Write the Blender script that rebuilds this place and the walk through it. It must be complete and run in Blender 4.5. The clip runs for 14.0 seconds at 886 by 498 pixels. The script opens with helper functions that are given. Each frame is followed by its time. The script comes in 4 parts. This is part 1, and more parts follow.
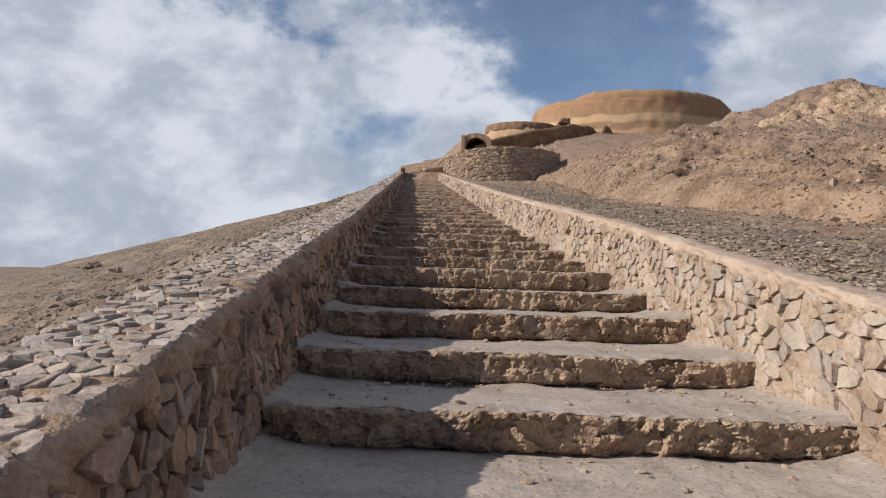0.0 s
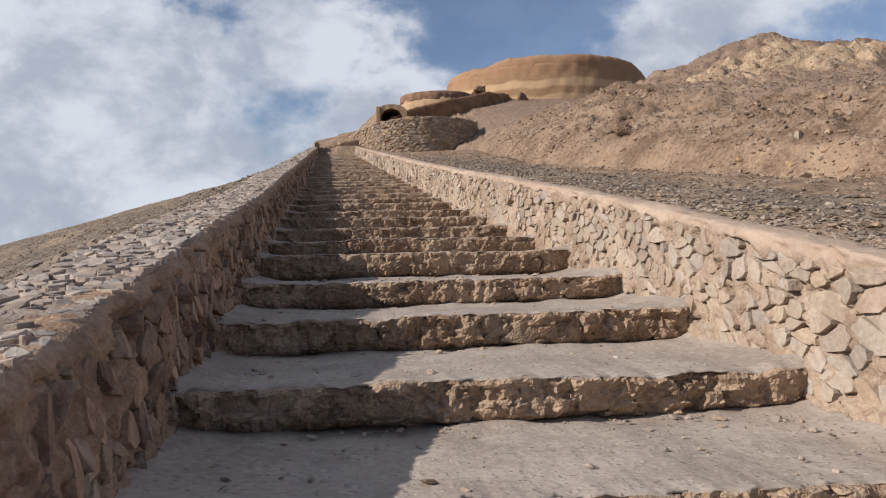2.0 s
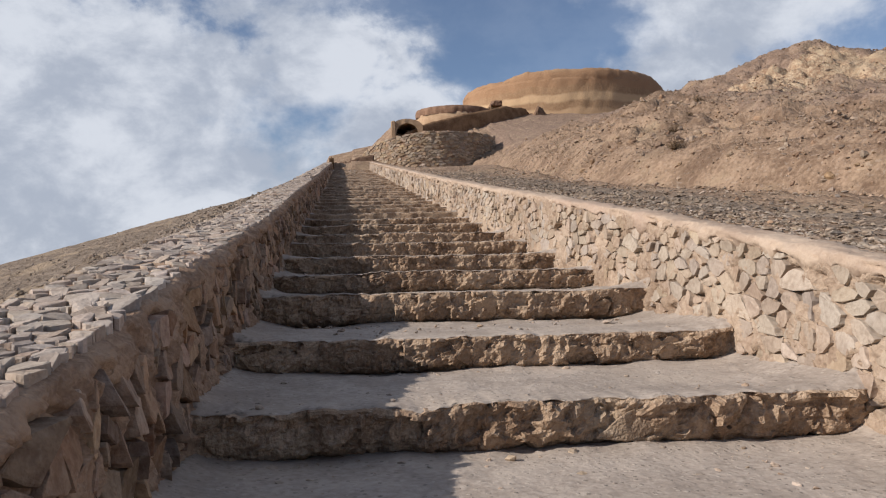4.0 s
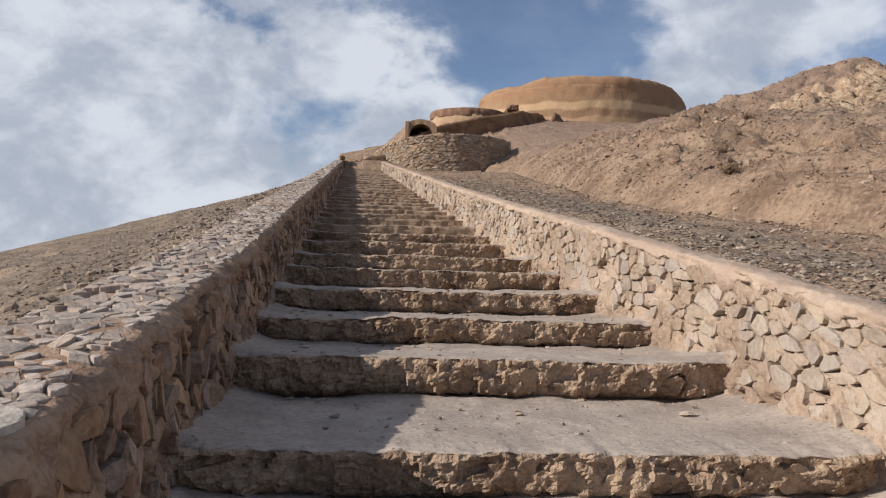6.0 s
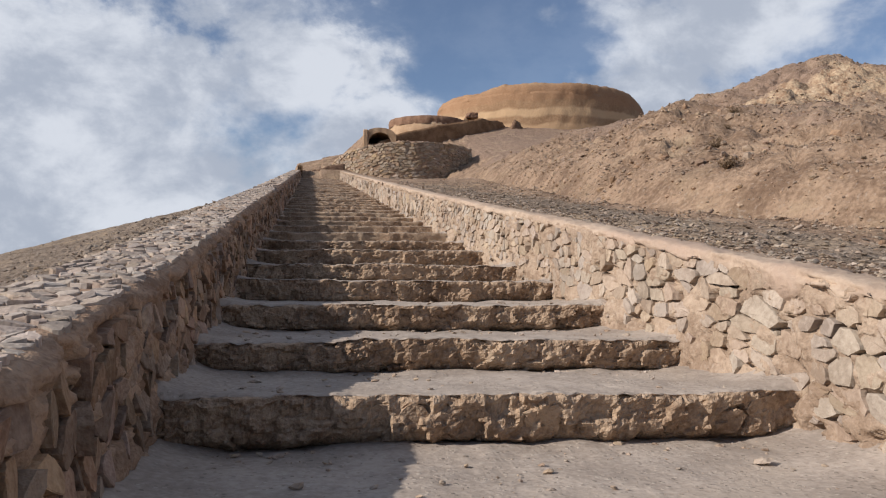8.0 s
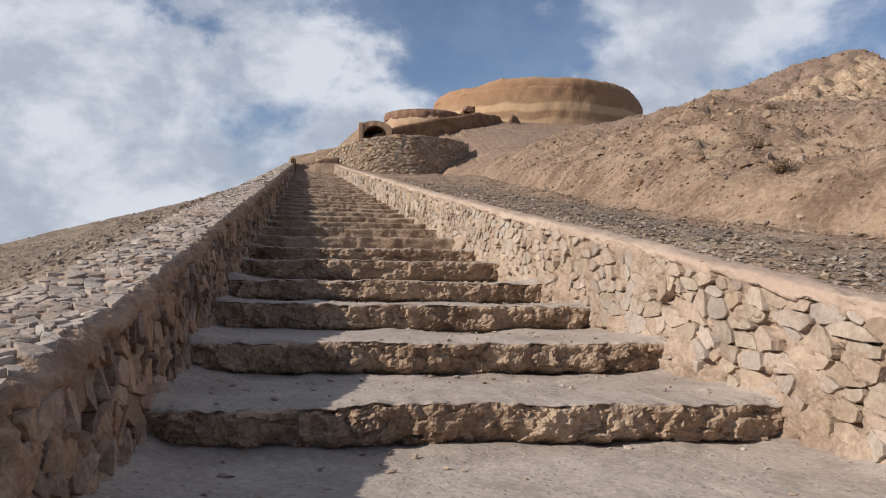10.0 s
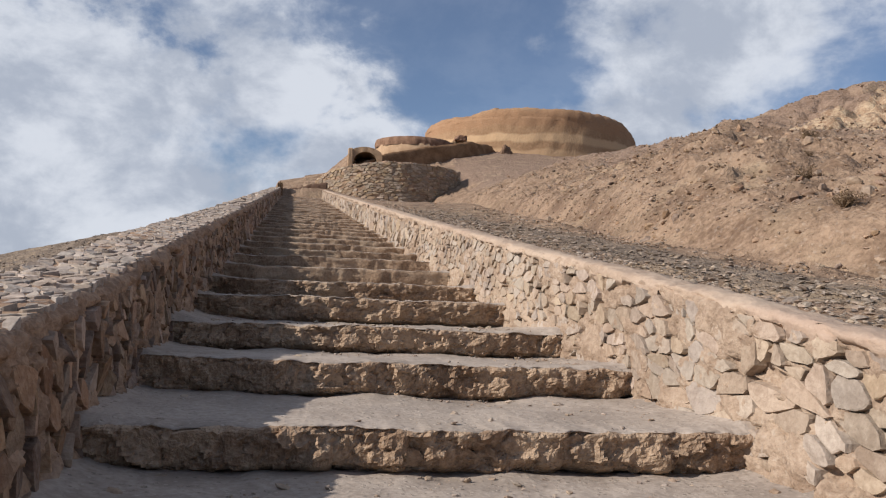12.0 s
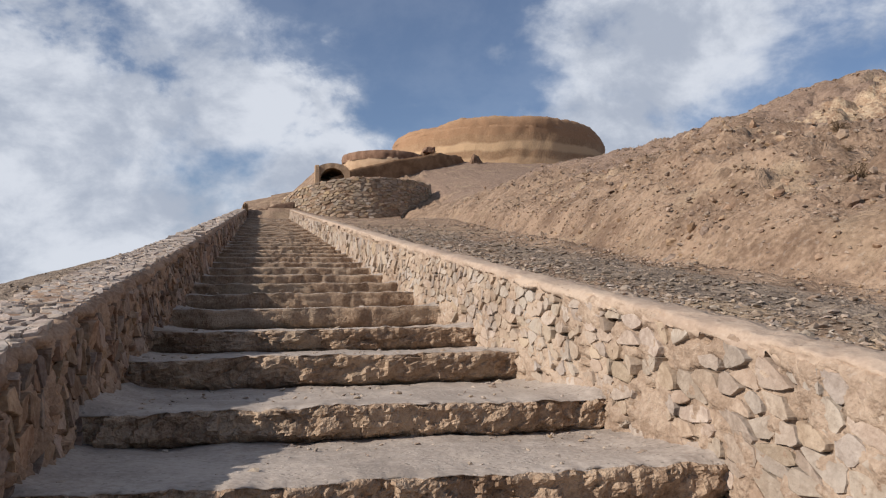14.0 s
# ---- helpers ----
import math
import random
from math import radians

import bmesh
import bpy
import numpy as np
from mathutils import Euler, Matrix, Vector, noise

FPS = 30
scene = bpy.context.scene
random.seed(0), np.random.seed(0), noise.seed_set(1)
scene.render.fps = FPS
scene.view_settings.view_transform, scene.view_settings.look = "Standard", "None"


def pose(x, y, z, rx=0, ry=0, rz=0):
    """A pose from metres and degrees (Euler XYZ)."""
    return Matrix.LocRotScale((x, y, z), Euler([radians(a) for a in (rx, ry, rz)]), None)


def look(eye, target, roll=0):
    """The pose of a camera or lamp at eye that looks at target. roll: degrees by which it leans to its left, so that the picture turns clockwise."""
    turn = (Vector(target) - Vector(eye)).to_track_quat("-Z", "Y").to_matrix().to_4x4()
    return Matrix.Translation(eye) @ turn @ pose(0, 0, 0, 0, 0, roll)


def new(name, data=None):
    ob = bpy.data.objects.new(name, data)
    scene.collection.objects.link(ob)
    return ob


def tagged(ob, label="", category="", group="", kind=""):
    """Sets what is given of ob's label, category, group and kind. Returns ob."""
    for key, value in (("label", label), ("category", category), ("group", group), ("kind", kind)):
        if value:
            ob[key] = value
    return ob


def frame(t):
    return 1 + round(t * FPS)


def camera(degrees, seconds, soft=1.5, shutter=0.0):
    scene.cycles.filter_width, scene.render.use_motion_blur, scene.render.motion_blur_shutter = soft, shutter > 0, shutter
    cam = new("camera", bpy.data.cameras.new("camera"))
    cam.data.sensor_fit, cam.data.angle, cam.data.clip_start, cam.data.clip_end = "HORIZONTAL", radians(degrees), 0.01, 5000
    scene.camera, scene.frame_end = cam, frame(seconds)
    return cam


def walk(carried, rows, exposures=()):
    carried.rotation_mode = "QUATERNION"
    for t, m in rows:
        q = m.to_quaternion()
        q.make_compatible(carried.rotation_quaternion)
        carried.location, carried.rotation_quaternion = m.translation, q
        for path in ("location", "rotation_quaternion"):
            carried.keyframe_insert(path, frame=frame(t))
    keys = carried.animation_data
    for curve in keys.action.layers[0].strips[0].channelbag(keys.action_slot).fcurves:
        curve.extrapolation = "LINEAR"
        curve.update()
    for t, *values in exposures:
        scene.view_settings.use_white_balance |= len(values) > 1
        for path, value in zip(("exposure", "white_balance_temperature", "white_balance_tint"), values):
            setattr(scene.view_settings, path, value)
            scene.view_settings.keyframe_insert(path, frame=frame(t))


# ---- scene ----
cam = camera(60.1, 14.0, soft=1.2)
METRES, EYE, TILT, LEAN, TURN = 11.5, 1.5, 7.5, -4.0, 0.0
ROWS = [
    (0.0, 0.0, 0.0, 0.0, -0.25, -5.99, 2.4),
    (0.5, -0.0023, 0.0406, -0.0048, -3.18, -6.51, 2.9),
    (1.0, -0.003, 0.0807, -0.0002, -2.76, -9.21, 3.36),
    (1.5, -0.0096, 0.1169, -0.003, -2.51, -9.08, 3.85),
    (2.0, -0.0085, 0.1509, -0.008, -6.56, -8.39, 4.55),
    (2.5, -0.0042, 0.1905, -0.0013, -6.59, -12.28, 4.38),
    (3.0, -0.0048, 0.2205, -0.0031, -6.39, -10.94, 3.92),
    (3.5, -0.0126, 0.2617, -0.0057, -8.27, -8.15, 2.16),
    (4.0, -0.0176, 0.3051, -0.0093, -5.55, -7.18, 4.55),
    (6.5, -0.0194, 0.4763, 0.0068, -5.52, -7.06, 0.68),
    (7.0, -0.0239, 0.5021, 0.0028, -9.71, -6.44, 1.24),
    (7.5, -0.0235, 0.5331, -0.0071, -9.44, -7.56, 2.97),
    (8.0, -0.0251, 0.5623, -0.0102, -7.79, -6.43, 2.6),
    (10.5, -0.0294, 0.7186, -0.0032, -8.68, -7.36, 1.33),
    (11.0, -0.0236, 0.7528, -0.0073, -10.97, -9.99, -0.21),
    (11.5, -0.0164, 0.7885, -0.011, -10.69, -7.99, 1.85),
    (12.0, -0.0182, 0.8303, -0.0117, -9.02, -4.73, 0.4),
    (12.5, -0.0199, 0.8629, 0.0022, -9.56, -5.55, 0.81),
    (13.0, -0.0139, 0.8975, -0.006, -13.08, -3.92, 1.31),
    (13.5, -0.0091, 0.9317, -0.0103, -12.13, -3.29, 4.68),
    (14.0, -0.0117, 0.9808, -0.0023, -11.37, -3.94, 3.12),
]
walk(cam, [(t, pose(0, 0, EYE, TILT, LEAN, TURN) @ pose(METRES * x, METRES * y, METRES * z, 90 + pitch, roll, yaw)) for t, x, y, z, yaw, pitch, roll in ROWS])

# ---- light ----
SUN_AZ, SUN_EL = 12.0, 30.0      # degrees towards the back from straight left; height
sun_to = Vector((-math.cos(radians(SUN_AZ)) * math.cos(radians(SUN_EL)), -math.sin(radians(SUN_AZ)) * math.cos(radians(SUN_EL)), math.sin(radians(SUN_EL))))
lamp = bpy.data.lights.new("sun", "SUN")
lamp.energy, lamp.angle, lamp.color = 5.0, radians(0.6), (1.0, 0.925, 0.84)
sun = new("sun", lamp)
sun.matrix_world = look((0, 0, 60), Vector((0, 0, 60)) - sun_to)
scene.view_settings.exposure = 0.0


class Nodes:
    """Short hand for building a node tree."""

    def __init__(self, tree):
        self.tree = tree
        tree.nodes.clear()

    def add(self, kind, **settings):
        n = self.tree.nodes.new(kind)
        for key, value in settings.items():
            setattr(n, key, value)
        return n

    def put(self, socket, value):
        if isinstance(value, bpy.types.NodeSocket):
            self.tree.links.new(value, socket)
        else:
            socket.default_value = value

    def math(self, op, a, b=0.0, clamp=False):
        n = self.add("ShaderNodeMath", operation=op, use_clamp=clamp)
        self.put(n.inputs[0], a)
        self.put(n.inputs[1], b)
        return n.outputs[0]

    def span(self, value, a, b, c=0.0, d=1.0):
        n = self.add("ShaderNodeMapRange", interpolation_type="SMOOTHSTEP")
        for i, v in enumerate((value, a, b, c, d)):
            self.put(n.inputs[i], v)
        return n.outputs[0]

    def mix(self, fac, a, b, blend="MIX"):
        n = self.add("ShaderNodeMix", data_type="RGBA", blend_type=blend)
        self.put(n.inputs[0], fac)
        for i, v in ((6, a), (7, b)):
            self.put(n.inputs[i], (*v, 1.0) if isinstance(v, tuple) and len(v) == 3 else v)
        return n.outputs[2]

    def noise(self, vector, scale, detail=4.0, rough=0.55, warp=0.0):
        n = self.add("ShaderNodeTexNoise")
        self.put(n.inputs["Vector"], vector)
        self.put(n.inputs["Scale"], scale)
        self.put(n.inputs["Detail"], detail)
        self.put(n.inputs["Roughness"], rough)
        self.put(n.inputs["Distortion"], warp)
        return n.outputs["Fac"]

    def cells(self, vector, scale, feature="F1", out="Distance"):
        n = self.add("ShaderNodeTexVoronoi", feature=feature)
        self.put(n.inputs["Vector"], vector)
        self.put(n.inputs["Scale"], scale)
        return n.outputs[out]

    def vec(self, op, a, b=None, scale=None):
        n = self.add("ShaderNodeVectorMath", operation=op)
        self.put(n.inputs[0], a)
        if b is not None:
            self.put(n.inputs[1], b)
        if scale is not None:
            self.put(n.inputs["Scale"], scale)
        return n.outputs["Value"] if op in ("LENGTH", "DISTANCE", "DOT_PRODUCT") else n.outputs["Vector"]


world = bpy.data.worlds.new("sky")
scene.world = world
world.use_nodes = True
N = Nodes(world.node_tree)
way = N.add("ShaderNodeTexCoord").outputs["Generated"]
sky = N.add("ShaderNodeTexSky", sky_type="NISHITA", sun_disc=False, sun_elevation=radians(SUN_EL), sun_rotation=radians(270 - SUN_AZ), altitude=1200.0, dust_density=1.2)
flat = N.vec("MULTIPLY", way, (1.0, 1.0, 1.45))
big = N.noise(flat, 3.2, 6.0, 0.55, 0.2)
fine = N.noise(N.vec("ADD", flat, (3.1, 1.7, 0.4)), 9.0, 8.0, 0.62, 0.15)
cover = N.math("ADD", N.math("MULTIPLY", big, 0.75), N.math("MULTIPLY", fine, 0.35))
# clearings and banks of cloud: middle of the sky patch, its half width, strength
# the wide clearing at y -0.80, behind the camera, is unseen and added to weaken ambient light
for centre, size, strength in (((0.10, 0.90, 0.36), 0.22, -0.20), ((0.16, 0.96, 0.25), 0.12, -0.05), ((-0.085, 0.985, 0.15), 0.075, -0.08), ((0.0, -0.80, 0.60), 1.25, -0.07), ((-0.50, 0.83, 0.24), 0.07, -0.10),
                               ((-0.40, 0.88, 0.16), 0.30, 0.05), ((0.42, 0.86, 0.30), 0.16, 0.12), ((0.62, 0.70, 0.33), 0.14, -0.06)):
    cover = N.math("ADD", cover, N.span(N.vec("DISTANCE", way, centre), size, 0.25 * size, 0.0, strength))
# the great bank on the left, under two straight edges that billow
billow = N.math("ADD", N.math("MULTIPLY", N.math("SUBTRACT", N.noise(flat, 7.0, 8.0, 0.6, 0.3), 0.5), 0.20), N.math("MULTIPLY", N.math("SUBTRACT", fine, 0.5), 0.12))
under = N.math("MINIMUM", N.vec("DOT_PRODUCT", way, (-0.2535, 0.2783, -0.9264)), N.vec("DOT_PRODUCT", way, (-0.4402, 0.2488, -0.8627)))
cover = N.math("ADD", cover, N.span(N.math("ADD", under, billow), -0.03, 0.07, 0.0, 0.14))
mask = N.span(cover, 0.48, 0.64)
shade = N.noise(N.vec("ADD", flat, (0.0, 0.0, 0.09)), 6.5, 8.0, 0.6, 0.15)
white = N.mix(N.span(shade, 0.38, 0.60), (4.5, 5.0, 6.0), (7.3, 7.7, 8.5))
blue = N.mix(1.0, sky.outputs[0], (0.68, 0.80, 0.96), "MULTIPLY")
back = N.add("ShaderNodeBackground")
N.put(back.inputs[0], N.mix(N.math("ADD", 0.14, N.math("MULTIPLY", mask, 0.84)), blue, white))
back.inputs[1].default_value = 0.094
N.tree.links.new(back.outputs[0], N.add("ShaderNodeOutputWorld").inputs[0])


# ---- materials ----
def earth(name, dark, light, scale=1.0, stain=None, rough=0.95, bump=0.6, per_piece=0.0, grit=60.0, bands=None, layers=(), flecks=0.14, lumps=0.0, grits=0.0, dusty=0.12):
    """Dry stone or earth: two colours mixed over two scales of noise, grit, flecks, relief. layers: other colours where an attribute of the mesh says so."""
    m = bpy.data.materials.new(name)
    m.use_nodes = True
    n = Nodes(m.node_tree)
    where = n.add("ShaderNodeNewGeometry").outputs["Position"]
    coarse = n.noise(where, 1.1 * scale, 5.0, 0.6, 0.3)
    grain = n.noise(where, 14.0 * scale, 3.0, 0.55)
    dust = n.noise(where, grit, 1.0, 0.5)
    colour = n.mix(n.span(n.math("ADD", n.math("MULTIPLY", coarse, 0.6), n.math("MULTIPLY", grain, 0.4)), 0.38, 0.62), dark, light)
    if bands:
        height = n.add("ShaderNodeSeparateXYZ")
        n.put(height.inputs[0], where)
        wobble = n.math("ADD", height.outputs[2], n.math("MULTIPLY", n.noise(where, 0.25, 4.0), 1.6))
        for low, high, tint, much in bands:
            inside = n.math("MULTIPLY", n.span(wobble, low - 0.25, low + 0.1), n.span(wobble, high - 0.1, high + 0.25, 1.0, 0.0))
            colour = n.mix(n.math("MULTIPLY", inside, much), colour, tint)
    for attribute, low, high in layers:
        which = n.add("ShaderNodeAttribute", attribute_name=attribute).outputs["Fac"]
        edge = n.span(n.math("ADD", which, n.math("MULTIPLY", n.math("SUBTRACT", n.noise(where, 1.6, 6.0, 0.7), 0.5), 1.1)), 0.3, 0.7)
        colour = n.mix(edge, colour, n.mix(n.span(n.math("ADD", n.math("MULTIPLY", grain, 0.5), n.math("MULTIPLY", n.noise(where, 3.1, 5.0, 0.6), 0.5)), 0.38, 0.62), low, high))
    if stain:
        colour = n.mix(n.span(n.noise(where, 0.55 * scale, 4.0, 0.6, 0.8), 0.5, 0.72, 0.0, 0.6), colour, stain)
    if per_piece:
        info = n.add("ShaderNodeObjectInfo").outputs["Random"]
        isle = n.add("ShaderNodeNewGeometry").outputs["Random Per Island"]
        both = n.math("FRACT", n.math("ADD", info, isle))
        tone = n.add("ShaderNodeHueSaturation")
        n.put(tone.inputs["Hue"], n.math("ADD", 0.5, n.math("MULTIPLY", n.math("SUBTRACT", n.math("FRACT", n.math("MULTIPLY", both, 7.3)), 0.5), 0.014)))
        n.put(tone.inputs["Saturation"], n.math("ADD", 0.74, n.math("MULTIPLY", n.math("FRACT", n.math("MULTIPLY", both, 13.7)), 0.38)))
        n.put(tone.inputs["Value"], n.math("ADD", 1.0 - per_piece, n.math("MULTIPLY", both, 2 * per_piece)))
        n.put(tone.inputs["Color"], colour)
        colour = tone.outputs[0]
    speck = n.math("MULTIPLY", n.span(dust, 0.56, 0.7), flecks)
    colour = n.mix(speck, colour, n.mix(1.0, colour, (0.45, 0.43, 0.42), "MULTIPLY"))
    pale = n.math("MULTIPLY", n.span(n.noise(n.vec("ADD", where, (5.0, 3.0, 1.0)), grit * 0.6, 1.0, 0.5), 0.6, 0.72), flecks)
    colour = n.mix(pale, colour, n.mix(0.5, colour, (0.62, 0.56, 0.49)))
    relief = n.math("ADD", n.math("MULTIPLY", grain, 1.0), n.math("MULTIPLY", dust, dusty))
    relief = n.math("ADD", relief, n.math("MULTIPLY", n.cells(where, 22.0 * scale), 0.15))
    if lumps:
        relief = n.math("ADD", relief, n.math("MULTIPLY", n.noise(where, 3.2, 6.0, 0.68, 0.4), lumps))
    if grits:
        spots = n.add("ShaderNodeTexVoronoi")
        n.put(spots.inputs["Vector"], where)
        n.put(spots.inputs["Scale"], grits)
        tone = n.add("ShaderNodeSeparateColor")
        n.put(tone.inputs[0], spots.outputs["Color"])
        small = n.math("MULTIPLY", n.span(spots.outputs["Distance"], 0.34, 0.22), n.math("GREATER_THAN", tone.outputs[0], 0.5))
        colour = n.mix(n.math("MULTIPLY", small, 0.7), colour, n.mix(tone.outputs[1], (0.14, 0.115, 0.095), (0.50, 0.43, 0.36)))
        relief = n.math("ADD", relief, n.math("MULTIPLY", small, 0.9))
    lift = n.add("ShaderNodeBump")
    lift.inputs["Strength"].default_value = bump
    lift.inputs["Distance"].default_value = 0.03 / scale
    n.put(lift.inputs["Height"], relief)
    shader = n.add("ShaderNodeBsdfPrincipled")
    n.put(shader.inputs["Base Color"], colour)
    shader.inputs["Roughness"].default_value = rough
    shader.inputs["Specular IOR Level"].default_value = 0.15
    n.put(shader.inputs["Normal"], lift.outputs[0])
    n.tree.links.new(shader.outputs[0], n.add("ShaderNodeOutputMaterial").inputs[0])
    return m


GROUND = earth("dry_hill_earth", (0.172, 0.111, 0.075), (0.352, 0.246, 0.17), 1.0, (0.40, 0.30, 0.20), grit=26.0, bump=1.0, flecks=0.25, lumps=4.0,
               layers=(("crown", (0.192, 0.128, 0.092), (0.305, 0.215, 0.160)), ("gravel", (0.142, 0.106, 0.080), (0.275, 0.214, 0.164)), ("rock", (0.30, 0.19, 0.12), (0.54, 0.41, 0.28))))
TREAD = earth("trodden_earth", (0.305, 0.253, 0.213), (0.43, 0.362, 0.308), 1.6, (0.40, 0.33, 0.27), grit=30.0, bump=0.4, flecks=0.2, grits=27.0)
RISER = earth("step_stone", (0.232, 0.154, 0.102), (0.43, 0.314, 0.220), 2.0, (0.32, 0.255, 0.19), grit=70.0, bump=1.0, flecks=0.3, dusty=0.8)
MORTAR = earth("mud_mortar", (0.230, 0.147, 0.099), (0.391, 0.270, 0.186), 2.4, grit=60.0, bump=0.9, dusty=0.5)
DAUB = earth("pale_mud_mortar", (0.262, 0.186, 0.133), (0.408, 0.310, 0.232), 1.6, (0.44, 0.335, 0.25), grit=50.0, bump=0.9, flecks=0.25, dusty=0.5)
BROWN = earth("brown_wall_stone", (0.207, 0.129, 0.085), (0.368, 0.255, 0.175), 1.6, (0.30, 0.165, 0.10), grit=60.0, bump=0.9, per_piece=0.34)
STONE = earth("wall_stone", (0.285, 0.213, 0.157), (0.415, 0.327, 0.252), 1.6, (0.40, 0.345, 0.29), grit=60.0, bump=0.7, per_piece=0.14)
PLASTER = earth("mud_plaster", (0.358, 0.265, 0.200), (0.465, 0.358, 0.274), 1.2, (0.44, 0.32, 0.25), grit=60.0, bump=0.55)
FLAG = earth("flat_cap_stone", (0.295, 0.231, 0.187), (0.44, 0.358, 0.295), 3.0, grit=70.0, bump=0.6, per_piece=0.2)
RUBBLE = earth("dark_rubble", (0.195, 0.146, 0.108), (0.355, 0.278, 0.212), 3.0, grit=70.0, bump=0.5, per_piece=0.32)
SLOPE_STONE = earth("slope_stone", (0.145, 0.108, 0.081), (0.285, 0.224, 0.174), 3.0, grit=70.0, bump=0.5, per_piece=0.32)
SCREE = earth("hill_stone", (0.20, 0.135, 0.092), (0.36, 0.255, 0.175), 3.0, grit=70.0, bump=0.5, per_piece=0.35)
CLOD = earth("earth_clod", (0.20, 0.130, 0.086), (0.36, 0.25, 0.17), 1.2, (0.40, 0.30, 0.20), grit=40.0, bump=0.8, per_piece=0.15)
TOWER = earth("rammed_earth", (0.278, 0.170, 0.098), (0.362, 0.232, 0.138), 0.35, grit=12.0, bump=0.7,
              bands=((19.8, 20.5, (0.52, 0.35, 0.21), 0.75), (21.5, 22.3, (0.55, 0.38, 0.23), 0.8), (18.8, 19.3, (0.28, 0.16, 0.09), 0.5), (23.4, 25.2, (0.33, 0.19, 0.11), 0.6)))
# darker and redder than its stone: the ramp wall's shade is put into the colour
FARWALL = earth("far_rubble_masonry", (0.125, 0.070, 0.043), (0.22, 0.133, 0.083), 1.2, grit=20.0, bump=0.9, per_piece=0.25)
DRYSTONE = earth("dry_stone", (0.26, 0.185, 0.125), (0.42, 0.315, 0.22), 1.4, grit=20.0, bump=0.8, per_piece=0.25)
ADOBE = earth("adobe_render", (0.36, 0.235, 0.145), (0.45, 0.31, 0.20), 0.8, grit=20.0, bump=0.7)
BUSH = earth("dry_shrub", (0.11, 0.073, 0.045), (0.21, 0.145, 0.09), 4.0, grit=40.0, bump=0.2)


# ---- noise over arrays ----
def lattice(ix, iy, seed):
    v = np.sin(ix * 127.1 + iy * 311.7 + seed * 74.7) * 43758.5453
    return v - np.floor(v)


def vnoise(x, y, seed=0):
    ix, iy = np.floor(x), np.floor(y)
    fx, fy = x - ix, y - iy
    fx, fy = fx * fx * (3 - 2 * fx), fy * fy * (3 - 2 * fy)
    a, b = lattice(ix, iy, seed), lattice(ix + 1, iy, seed)
    c, d = lattice(ix, iy + 1, seed), lattice(ix + 1, iy + 1, seed)
    return (a + (b - a) * fx) * (1 - fy) + (c + (d - c) * fx) * fy - 0.5


def fbm(x, y, seed=0, octaves=4, rough=0.5):
    total, amp = 0.0, 1.0
    for i in range(octaves):
        total = total + amp * vnoise(x * 2 ** i, y * 2 ** i, seed + 7 * i)
        amp *= rough
    return total


def worley(x, y, seed=0):
    """Nearest and second distance, and a random number of the nearest cell."""
    ix, iy = np.floor(x), np.floor(y)
    f1, f2, tag = np.full(x.shape, 9.0), np.full(x.shape, 9.0), np.zeros(x.shape)
    for dx in (-1, 0, 1):
        for dy in (-1, 0, 1):
            cx, cy = ix + dx, iy + dy
            d = np.hypot(cx + 0.15 + 0.7 * lattice(cx, cy, seed) - x, cy + 0.15 + 0.7 * lattice(cx, cy, seed + 3) - y)
            near = d < f1
            f2 = np.where(near, f1, np.minimum(f2, d))
            tag = np.where(near, lattice(cx, cy, seed + 9), tag)
            f1 = np.where(near, d, f1)
    return f1, f2, tag


def facets(x, y, seed=0, tip=0.3):
    """Height of broken flat facets: each cell is a plane of its own tilt and level, from -0.5 to 0.5 or so."""
    ix, iy = np.floor(x), np.floor(y)
    best, out = np.full(x.shape, 9.0), np.zeros(x.shape)
    for dx in (-1, 0, 1):
        for dy in (-1, 0, 1):
            cx, cy = ix + dx, iy + dy
            px, py = x - (cx + 0.1 + 0.8 * lattice(cx, cy, seed)), y - (cy + 0.1 + 0.8 * lattice(cx, cy, seed + 3))
            d = np.hypot(px, py)
            plane = lattice(cx, cy, seed + 9) - 0.5 + 2 * tip * ((lattice(cx, cy, seed + 5) - 0.5) * px + (lattice(cx, cy, seed + 7) - 0.5) * py)
            out = np.where(d < best, plane, out)
            best = np.minimum(best, d)
    return out


def smooth(a, b, v):
    t = np.clip((v - a) / (b - a), 0, 1)
    return t * t * (3 - 2 * t)


# ---- plan of the hillside ----
SLOPE = 0.1317                              # rise of the stairs per metre
TOP_Y = 72.5                                # head of the stairs


def rise(y):
    """Height of the line through the step edges."""
    return 0.1 + SLOPE * y + 0.0055 * np.maximum(0, y - 26)


def left_face(y):
    return -0.90 - 0.044 * y


def right_face(y):
    return np.interp(y, [-10, 5, 10.7, 12.2, 15, 18, 73], [2.62, 2.46, 2.40, 2.27, 2.10, 1.88, -0.75])


def left_base(y):
    """The line under the left wall's cap, which sways a little over its length."""
    return rise(y) + np.interp(y, [0, 8, 12.5, 14, 18, 30], [0.02, 0.025, -0.035, -0.035, 0.01, 0.02])


LEFT_W, RIGHT_W = 0.58, 0.42                # thickness of the two walls
LEFT_H, RIGHT_H = 0.635, 0.69                # their height over the step edges


def toe_of_hill(y):
    """Where the hill on the right begins."""
    return np.interp(y, [-40, 0, 9, 13, 17, 20, 28, 45, 60, 72, 90], [16, 9.2, 6.6, 5.3, 4.2, 3.9, 4.5, 6.0, 7.2, 8.2, 9.0])


